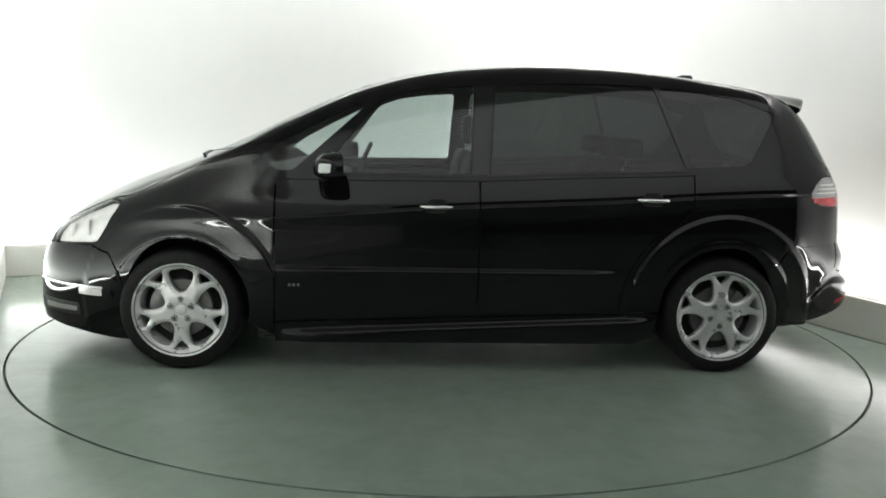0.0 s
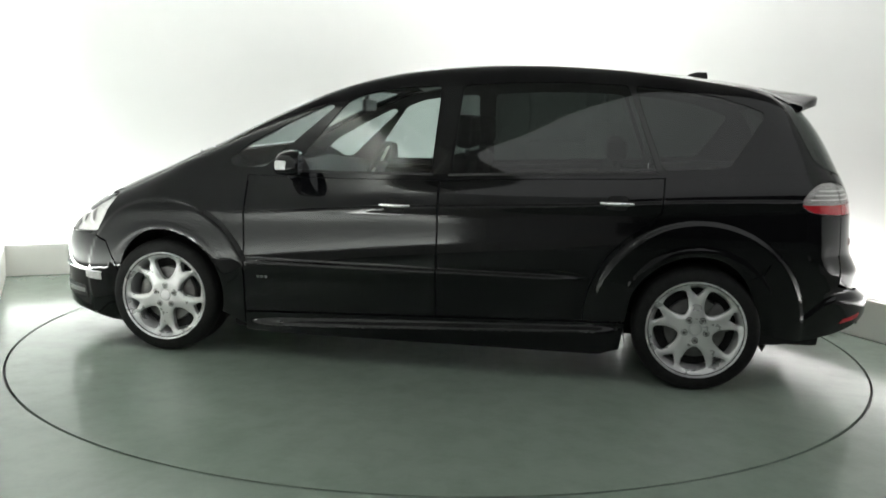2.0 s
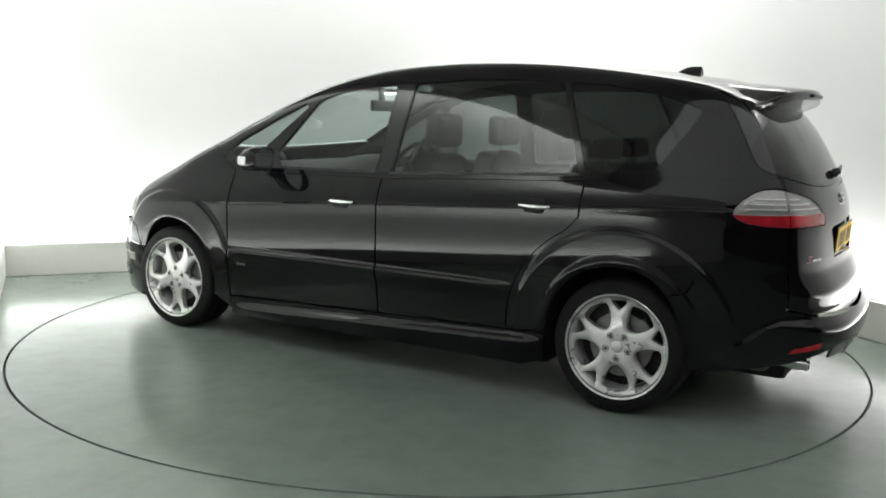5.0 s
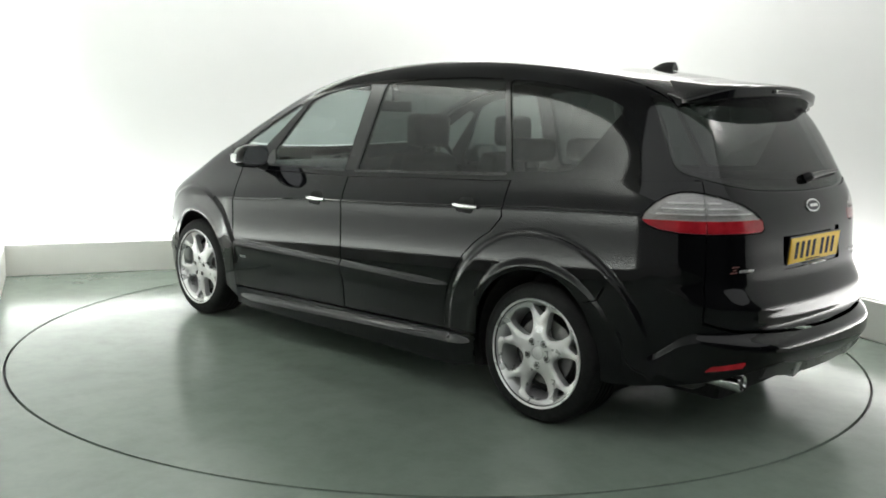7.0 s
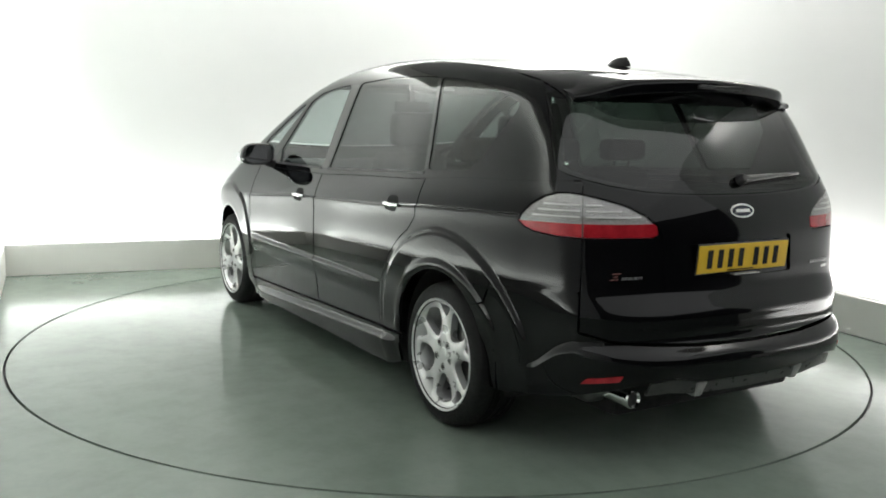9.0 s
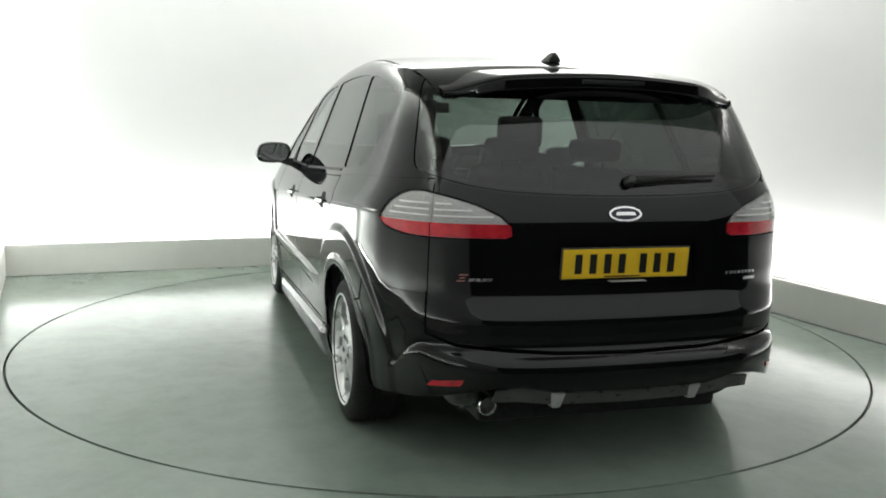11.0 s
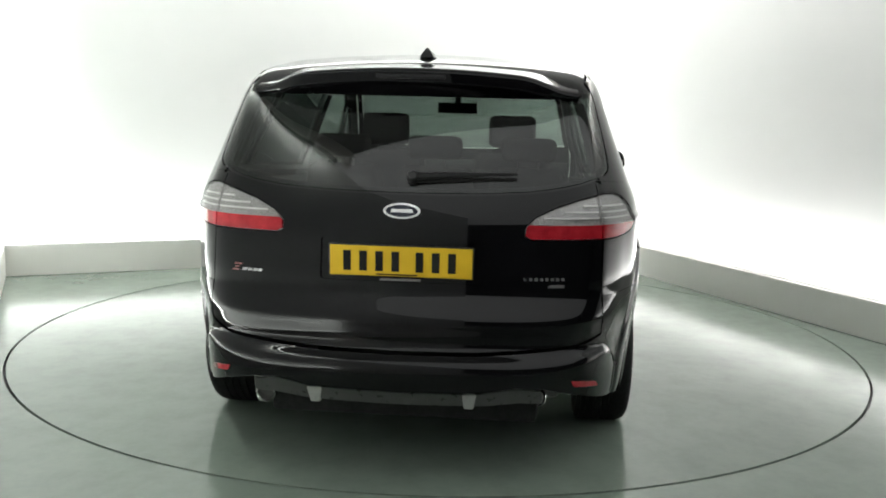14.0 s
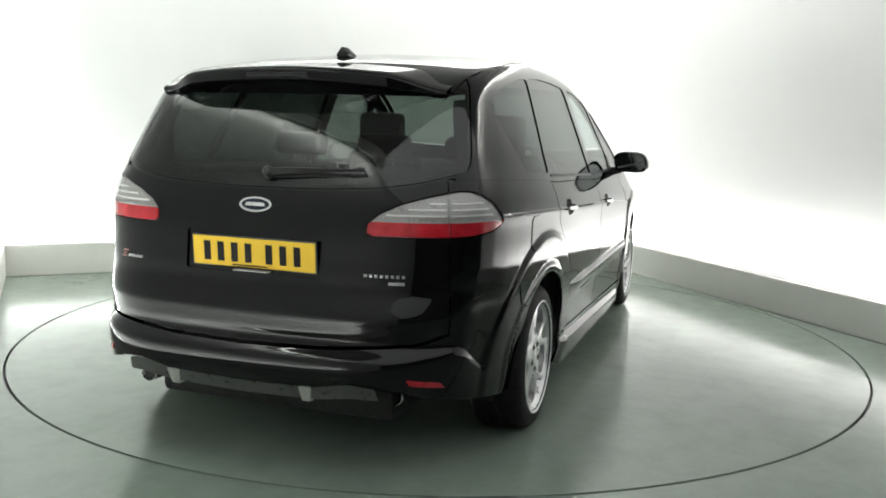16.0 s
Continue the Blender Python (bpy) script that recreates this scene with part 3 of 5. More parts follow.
# edge of the rear window, from the middle of its foot out, round the corner and up the pillar
FOOT = [(MIDTAIL, 1.057), (2.90, 1.058), (2.735, 1.062), (2.56, 1.071), (2.47, 1.081), (2.40, 1.090), (2.30, 1.108)]
EDGE = [(2.24, 1.120), (2.185, 1.133), (2.152, 1.147), (2.134, 1.165), (2.124, 1.188), (2.113, 1.225), (2.094, 1.295), (2.072, 1.36), (2.052, 1.405), (2.030, 1.443)]
GLASS_REAR_HALF = FOOT + EDGE + [(2.10, 1.455), (MIDTAIL, 1.475)]


def wall_panel(name, loop, material=None, holes=(), label="", full=False, both=True, sunk=0.0, gap=0.0025, cell=(0.03, 0.009), rim=0.012, parent=None, lift=None, rows=False):
    obs = []
    for flip in (SIDES if both else (False,)):
        me = panel_mesh(name, loop, material or M_PAINT, holes, gap, sunk, lift, cell, on_wall_full if full else on_wall, rim, flip, rows=rows)
        obs.append(part_mesh(name, me, parent or car, label))
    return obs


def upper_frame_loop():
    xs = [1.18, 1.0, 0.82, 0.66, 0.5, 0.33, 0.17, 0.0, -0.2, -0.4, -0.6, -0.8, -1.0, -1.2, -1.4, -1.6, -1.72]
    top = edge_z(xs)
    low = [(1.995, 1.487)] + [(a - 0.005, b - 0.002) for a, b in EDGE[:0:-1]] + [(2.236, 1.114), (S_SEAM, 1.110)]
    belt = [(chart(-1.9, 0.8), 1.10), (1.5, 1.085), (1.13, 1.055), (0.6, 1.035), (0.14, 1.01), (-0.5, 1.0), (-0.945, 1.0)]
    return top + low + belt


def build_body():
    # upper side frame with window openings
    loop = upper_frame_loop()
    # windows cut out of it and glazed
    wall_panel("side_window_frame", loop, M_PAINT, [WIN_FRONT, WIN_REAR, WIN_QUARTER, WIN_SMALL], gap=0.0015, rim=0.006)
    wall_panel("quarter_joint", [(1.24, 1.05), (2.06, 1.07), (2.22, 1.085), (2.22, 1.125), (2.06, 1.12), (1.52, 1.105), (1.24, 1.085)], M_PAINT, gap=0, sunk=0.0008, rim=0)
    for nm, w, m, lb in (("front_door_window", WIN_FRONT, M_GLASS, "clear front door window"), ("rear_door_window", WIN_REAR, M_PRIVACY, "dark tinted rear door window"),
                         ("rear_quarter_window", WIN_QUARTER, M_PRIVACY, "dark tinted rear quarter window"), ("front_quarter_window", WIN_SMALL, M_GLASS, "small clear triangular window")):
        wall_panel(nm, w, m, gap=-0.001, sunk=0.004, rim=0, label=lb, cell=(0.035, 0.02))
    wall_panel("pillar_lining", loop, M_DASH, [WIN_FRONT, WIN_REAR, WIN_QUARTER, WIN_SMALL], gap=0.004, sunk=0.022, rim=0, label="dark inner lining of the window pillars", cell=(0.04, 0.03))
    # front wing
    foot = arch(FX, ARCH_R, 200, 14, 30)
    wing_loop = xz((0.945, 1.0), (0.945, 0.19)) + foot[1:] + [(-1.80, 0.49), (-1.868, 0.603), (-2.012, 0.641), (-1.978, 0.647), (-1.954, 0.663), (-1.892, 0.740), (-1.843, 0.824), (-1.841, 0.860), (-1.865, 0.872), (HEADLAMP[4][0], HEADLAMP[4][1] + 0.004)] + edge_z([1.70, 1.62, 1.5, 1.36, 1.22, 1.18])
    wall_panel("front_wing", wing_loop, rows=True, cell=(0.015, 0.009))
    # doors
    wall_panel("front_door", xz((0.94, 0.266), (-0.105, 0.302), (-0.105, 1.0095), (0.5, 1.0), (0.94, 1.0)), rows=True)
    tail_arch = arch(RX, ARCH_R + 0.208, -0.7, 62, 24)
    wall_panel("rear_door", xz((-0.11, 0.302)) + tail_arch + xz((-1.225, 0.90), (-1.232, 1.0625), (-1.13, 1.055), (-0.6, 1.035), (-0.14, 1.01), (-0.11, 1.0096)), rows=True)
    # skirt
    wall_panel("side_skirt", xz((0.945, 0.155), (-0.95, 0.155), (-1.055, 0.185), (-1.077, 0.329), (0.945, 0.259)), label="black painted side skirt", rows=True)
    # rear quarter
    qa = arch(RX, ARCH_R, 22, 137, 26)
    fl = arch(RX, ARCH_R + 0.208, 62, -0.7, 24)
    quarter = xz((-1.235, 1.0627)) + xz((-1.228, 0.90)) + fl + xz((-1.077, 0.337)) + qa + [(1.785, 0.604), (1.835, 0.691), (2.05, 0.697), (S_SEAM, 0.697)] + LAMP_OUT[4:0:-1] + LAMP_OUT[0:1] + LAMP_OUT[:4:-1] + [(S_SEAM, 1.103)] + [(chart(-1.9, 0.8), 1.10), (1.5, 1.085)]
    wall_panel("rear_quarter_panel", quarter, rows=True, cell=(0.015, 0.009))
    wall_panel("bumper_joint", [(1.80, 0.66), (2.05, 0.67), (S_SEAM - 0.01, 0.67), (S_SEAM - 0.01, 0.71), (2.05, 0.71), (1.84, 0.70)], M_PAINT, gap=0, sunk=0.002, rim=0)
    # tail lamps: outer half on the quarter, inner half on the tailgate
    # rear bumper, one piece round the tail
    half = [(MIDTAIL, 0.355), (MIDTAIL - 0.30, 0.36), (S_TL1 + 0.03, 0.385), (S_TL1 - 0.06, 0.375), (2.38, 0.338), (2.26, 0.302), (2.15, 0.276), (1.93, 0.249)]
    half += [(s, z) for s, z in arch(RX, ARCH_R, 194, 136, 14)] + [(1.79, 0.60), (1.840, 0.686), (2.05, 0.692), (S_SEAM - 0.004, 0.692), (S_SEAM - 0.002, 0.545), (S_SEAM + 0.12, 0.515), (MIDTAIL - 0.3, 0.492), (MIDTAIL, 0.488)]
    wall_panel("rear_bumper", mirrored(half), full=True, both=False, cell=(0.014, 0.006))
    # tailgate below the glass
    half = [(MIDTAIL, 0.496), (MIDTAIL - 0.3, 0.50), (S_SEAM + 0.12, 0.522), (S_SEAM, 0.552)] + LAMP_IN + [(S_SEAM, 1.110)] + [(q0, q1 - 0.006) for q0, q1 in FOOT[::-1]]
    recess = rounded([(MIDTAIL - 0.295, 0.738), (MIDTAIL - 0.295, 0.886), (MIDTAIL + 0.295, 0.886), (MIDTAIL + 0.295, 0.738)], 0.012)
    wall_panel("tailgate", mirrored(half), full=True, both=False, holes=[recess])
    wall_panel("plate_recess", recess, M_PAINT, full=True, both=False, sunk=0.009, gap=-0.004, rim=0)
    # rear window
    wall_panel("rear_window", mirrored(GLASS_REAR_HALF), M_REARGLASS, full=True, both=False, sunk=0.002, gap=0.001, rim=0, label="dark tinted rear window", cell=(0.04, 0.02))
    # seals behind the joints of the rear window
    lp = [(q0, q1 - 0.025) for q0, q1 in FOOT] + [(2.235, 1.095), (2.165, 1.118), (2.122, 1.15), (2.09, 1.225), (2.05, 1.36), (2.015, 1.45), (2.06, 1.45), (2.09, 1.36), (2.118, 1.26), (2.14, 1.19), (2.165, 1.165), (2.24, 1.138)] + [(q0, q1 + 0.018) for q0, q1 in FOOT[:0:-1]]
    wall_panel("rear_window_seal", mirrored(lp), M_TRIM, full=True, both=False, sunk=0.007, gap=0, rim=0)
    wall_panel("rear_pillar_cap", [(2.00, 1.425), (2.30, 1.412), (2.31, 1.475), (2.16, 1.497), (1.97, 1.497)], M_PAINT, sunk=0.005, gap=0, rim=0)
    wall_panel("rear_pillar_trim_inner", [(1.875, 1.12), (2.16, 1.15), (2.15, 1.25), (2.11, 1.45), (1.875, 1.43)], M_DASH, sunk=0.07, gap=0, rim=0, label="dark inner trim of the rear pillar")
    wall_panel("scuttle_corner", xz((0.90, 0.97), (0.90, 1.03)) + [(s, z - 0.004) for s, z in edge_z([1.12])] + [(s, z - 0.006) for s, z in edge_z([1.26])] + xz((1.0, 0.97)), M_PAINT, sunk=0.004, gap=0, rim=0)
    # lower grey valance
    half = [(MIDTAIL, 0.295), (MIDTAIL - 0.32, 0.30), (S_TL1 + 0.02, 0.315), (S_TL1 - 0.07, 0.31), (S_TL1 - 0.06, 0.362), (S_TL1 + 0.03, 0.379), (MIDTAIL - 0.30, 0.354), (MIDTAIL, 0.349)]
    wall_panel("rear_valance", mirrored(half), M_GREYTRIM, full=True, both=False, label="dark grey valance under the bumper", sunk=0.012)
    # front bumper round the nose
    n0 = -MIDTAIL
    half = [(n0, 0.20), (-2.39, 0.188), (-2.11, 0.165), (-1.90, 0.145), (-1.77, 0.142)] + arch(FX, ARCH_R, -25, 13, 12) + [(-1.805, 0.486), (-1.870, 0.598), (-2.015, 0.637), (-2.35, 0.628), (-2.45, 0.60), (n0, 0.52)]
    grille = [rounded([(n0 - 0.45, 0.24), (n0 - 0.40, 0.40), (n0 + 0.40, 0.40), (n0 + 0.45, 0.24)], 0.04)]
    wall_panel("front_bumper", mirrored(half), full=True, both=False, holes=grille)
    wall_panel("lower_grille", grille[0], M_BLACK, full=True, both=False, sunk=0.02, gap=-0.004, rim=0, label="black lower grille")
    half = [(n0, 0.53), (-2.45, 0.61), (-2.37, 0.632), (-2.505, 0.70), (n0, 0.685)]
    wall_panel("nose_grille", mirrored(half), M_BLACK, full=True, both=False, label="black nose grille")
    # roof, windscreen, bonnet
    def top_panel(name, x0, x1, material, label="", shrink=0.0, steps=14, sunk=0.0, gap=0.0025, bow0=0.0, bow1=0.0, rim=0.012, holes=()):
        xs = [x0 + (x1 - x0) * i / steps for i in range(steps + 1)]
        left = [(x, roof_edge(x) - shrink) for x in xs]
        y0, y1 = left[-1][1], left[0][1]
        far = [(x1 + bow1 * (1 - (y / y0) ** 2), y) for y in np.linspace(y0, -y0, 16)[1:-1]]
        near = [(x0 + bow0 * (1 - (y / y1) ** 2), y) for y in np.linspace(-y1, y1, 16)[1:-1]]
        loop = left + far + [(x, -y) for x, y in left[::-1]] + near
        me = panel_mesh(name, loop, material, holes, gap, sunk, None, (0.025, 0.03), on_top, rim)
        return part_mesh(name, me, car, label)
    top_panel("roof", -1.86, 0.44, M_PAINT, bow0=0.0, bow1=0.10, steps=30)
    top_panel("windscreen", 0.445, 1.18, M_GLASS, "large raked clear windscreen", shrink=0.035, sunk=0.002, bow0=0.10, bow1=0.19, rim=0)
    for sg in (1, -1):
        xs = [0.445 + (1.18 - 0.445) * i / 14 for i in range(15)]
        loop = [(x, sg * roof_edge(x)) for x in xs] + [(x, sg * (roof_edge(x) - 0.036)) for x in xs[::-1]]
        part_mesh("windscreen_pillar", panel_mesh("windscreen_pillar", loop, M_PAINT, (), 0.001, 0.0, None, (0.02, 0.01), on_top, 0.01), car)
    xs = [1.19, 1.30, 1.42, 1.5, 1.6, 1.7]
    left = [(x, roof_edge(x)) for x in xs] + BONNET_CORNER + [(2.20, 0.28), (2.225, 0.0)]
    back = [(1.19 + 0.20 * (1 - (y / left[0][1]) ** 2), y) for y in np.linspace(-left[0][1], left[0][1], 16)[1:-1]]
    loop = left + [(x, -y) for x, y in left[:-1][::-1]] + back
    part_mesh("bonnet", panel_mesh("bonnet", loop, M_PAINT, (), 0.0025, 0, None, (0.025, 0.03), on_top), car)


build_body()


# ---------- wheels ----------
def wheel_face(big_at):
    """Five broad forked spokes: large openings between the spokes, small ones in the forks. The outer face looks along +y."""
    def polar(r, a):
        return (r * math.cos(radians(a)), r * math.sin(radians(a)))
    outer = [polar(0.238, 360 * i / 120) for i in range(120)]
    holes = []
    for k in range(5):
        a = big_at + 72 * k
        holes.append(rounded([polar(0.083, a), polar(0.106, a + 16.5), polar(0.150, a + 21), polar(0.206, a + 20), polar(0.2215, a), polar(0.206, a - 20), polar(0.150, a - 21), polar(0.106, a - 16.5)], 0.024, 4))
        b = a + 36
        holes.append(rounded([polar(0.164, b), polar(0.203, b + 10), polar(0.2195, b + 9.6), polar(0.2215, b), polar(0.2195, b - 9.6), polar(0.203, b - 10)], 0.008, 3))
    hub = [polar(0.031, 12 * i) for i in range(30)]
    g = np.array([polar(r, a + (4 if i % 2 else 0)) for i, r in enumerate(np.linspace(0.04, 0.228, 18)) for a in np.arange(0, 360, 8)])
    keep = np.ones(len(g), bool)
    for h in holes + [hub]:
        keep &= ~inside_poly(g, h) & ~near_loop(g, h, 0.004)
    pts, edges = [], []
    for lp in [outer, hub] + holes:
        k = len(pts)
        pts += [Vector(q) for q in lp]
        edges += [(k + i, k + (i + 1) % len(lp)) for i in range(len(lp))]
    pts += [Vector(q) for q in g[keep]]
    vs, _, fs, *_ = delaunay_2d_cdt(pts, edges, [], 1, 1e-6)
    uv = np.array([tuple(v) for v in vs])
    cen = np.array([uv[list(f)].mean(0) for f in fs])
    drop = ~inside_poly(cen, outer)
    for h in holes + [hub]:
        drop |= inside_poly(cen, h)
    fs = [f for f, d in zip(fs, drop) if not d]

    soft_edge = np.ones(len(uv))
    for h in holes:
        for d in (0.0015, 0.008):
            soft_edge[near_loop(uv, h, d)] -= 0.5

    def face_y(x, z):
        r = math.hypot(x, z)
        dish = -0.012 - 0.020 * math.sin(min(1.0, max(0.0, (r - 0.05) / 0.185)) * math.pi) * 0.6
        if r < 0.075:
            dish -= 0.010 * (1 - r / 0.075) ** 0.5
        return dish
    bm = bmesh.new()
    v2 = [bm.verts.new((v.x, face_y(v.x, v.y) - 0.007 * (1 - k), v.y)) for v, k in zip(vs, soft_edge)]
    for f in fs:
        try:
            bm.faces.new([v2[i] for i in f])
        except ValueError:
            pass
    bmesh.ops.recalc_face_normals(bm, faces=bm.faces)
    if sum(f.normal.y for f in bm.faces) < 0:
        bmesh.ops.reverse_faces(bm, faces=bm.faces)
    rim_edges = [e for e in bm.edges if len(e.link_faces) == 1]
    out = bmesh.ops.extrude_edge_only(bm, edges=rim_edges)
    nv = [v for v in out["geom"] if isinstance(v, bmesh.types.BMVert)]
    for v in nv:
        v.co.y -= 0.034
    bmesh.ops.scale(bm, vec=(1.005, 1, 1.005), verts=bm.verts)
    return bm


def build_wheel(x, side, big_at):
    wheel = new("wheel")
    wheel.parent = car
    wheel["label"] = "black tyre on a silver five-spoke alloy wheel"
    tyre_r = WZ
    prof = [(0.233, -0.002), (0.246, 0.000), (0.263, 0.000), (0.287, -0.004), (0.302, -0.014), (0.310, -0.028), (tyre_r - 0.001, -0.045)]
    for i in range(5):
        y = -0.06 - 0.032 * i
        prof += [(tyre_r, y), (tyre_r, y + 0.0 - 0.022), (tyre_r - 0.006, y - 0.024), (tyre_r - 0.006, y - 0.030)]
    prof += [(0.308, -0.212), (0.29, -0.225), (0.24, -0.222), (0.225, -0.19), (0.222, -0.03)]
    part("tyre", lathe(prof, 80, closed=True), M_TYRE, wheel, "black rubber tyre")
    part("rim", lathe([(0.243, 0.003), (0.2455, 0.000), (0.244, -0.008), (0.236, -0.016), (0.225, -0.03), (0.215, -0.06), (0.212, -0.19), (0.2, -0.19), (0.205, -0.06), (0.216, -0.028), (0.228, -0.012), (0.236, 0.001)], 80, closed=True), M_ALLOY, wheel, "silver alloy rim")
    part("spokes", wheel_face(big_at), M_ALLOY, wheel, "silver forked alloy spokes", 40)
    part("centre_cap", lathe([(0.0, -0.0165), (0.022, -0.017), (0.028, -0.0185), (0.031, -0.023), (0.031, -0.04)], 32), M_ALLOY, wheel, "silver centre cap")
    for k in range(5):
        a = radians(big_at + 72 * k)
        m = Matrix.Translation((0.056 * math.cos(a), 0, 0.056 * math.sin(a)))
        part("wheel_nut", lathe([(0.0, -0.012), (0.007, -0.012), (0.0095, -0.015), (0.0095, -0.04)], 6, m=m), M_STEEL, wheel)
        part("nut_recess", lathe([(0.0165, -0.0185), (0.0155, -0.0175), (0.0125, -0.0185), (0.0115, -0.03)], 20, m=m), M_GAP, wheel)
    part("brake_disc", lathe([(0.05, -0.085), (0.06, -0.075), (0.150, -0.075), (0.153, -0.08), (0.153, -0.10), (0.05, -0.10)], 48), M_STEEL, wheel, "grey steel brake disc")
    bm = bmesh.new()
    rings = []
    for i in range(9):
        a = radians((25 if x > 0 else 155) - 28 + 7 * i)
        lip = 0.004 if i in (0, 8) else 0.0
        rings.append([bm.verts.new((r * math.cos(a), y, r * math.sin(a))) for r, y in ((0.095 + lip, -0.115), (0.168 - lip, -0.115), (0.168 - lip, -0.060), (0.160 - lip, -0.055), (0.103 + lip, -0.055), (0.095 + lip, -0.060))])
    for p, q in zip(rings, rings[1:]):
        for k in range(6):
            bm.faces.new((p[k], p[(k + 1) % 6], q[(k + 1) % 6], q[k]))
    bm.faces.new(rings[0])
    bm.faces.new(rings[-1])
    part("brake_caliper", bm, M_STEEL, wheel, "grey brake caliper")
    part("hub_back", lathe([(0.0, -0.10), (0.205, -0.12), (0.205, -0.185), (0.0, -0.185)], 32), M_LINER, wheel)
    m = Matrix.Translation((x, side * 0.924, WZ))
    if side < 0:
        m = m @ pose(0, 0, 0, 0, 0, 180)
    wheel.matrix_local = m
    return wheel


for wx, big in ((FX, 90), (RX, 54)):
    for sd in (1, -1):
        build_wheel(wx, sd, big)

# arch liners and floor pan
for ax in (FX, RX):
    for sd in (1, -1):
        bm = bmesh.new()
        n = 24
        rows = []
        for y in (0.50, 0.885):
            row = []
            for i in range(n + 1):
                a = math.pi * (-0.12 + 1.24 * i / n)
                lx, lz = ax + 0.365 * math.cos(a), 0.335 + 0.365 * math.sin(a)
                edge = float(half_width(np.array([lx]), np.array([lz]))[0]) - 0.03
                row.append(bm.verts.new((lx, sd * min(y, edge), lz)))
            rows.append(row)
        for i in range(n):
            bm.faces.new((rows[0][i], rows[0][i + 1], rows[1][i + 1], rows[1][i]))
        bm.faces.new(rows[0])
        part("arch_liner", bm, M_LINER, car, "black wheel arch liner")
bm = bmesh.new()
box(bm, -2.10, 2.1, -0.52, 0.52, 0.175, 0.30, None, 0.03)
box(bm, -1.05, 1.05, -0.84, 0.84, 0.152, 0.30, None, 0.03)
part("floor_pan", bm, M_LINER, car, "black underbody")


# ---------- lamps, trim and fittings of the car ----------
def cut_band(loop, z0, z1):
    """The part of an outline between two heights."""
    for zc, keep_above in ((z0, True), (z1, False)):
        out = []
        for i, p in enumerate(loop):
            q = loop[(i + 1) % len(loop)]
            pin, qin = (p[1] >= zc) == keep_above, (q[1] >= zc) == keep_above
            if pin:
                out.append(p)
            if pin != qin:
                t = (zc - p[1]) / (q[1] - p[1])
                out.append((p[0] + t * (q[0] - p[0]), zc))
        loop = out
    return loop


def rect(s0, s1, z0, z1, r=0.0):
    lp = [(s0, z0), (s1, z0), (s1, z1), (s0, z1)]
    return rounded(lp, r, 4) if r else lp


def both_sides(name, loop, material, label="", sunk=0.0, gap=0.0, rim=0.006, cell=(0.02, 0.012), parents=(None, None)):
    return [part_mesh(name, panel_mesh(name, loop, material, (), gap, sunk, None, cell, on_wall, rim, flip), par or car, label) for flip, par in zip(SIDES, parents)]


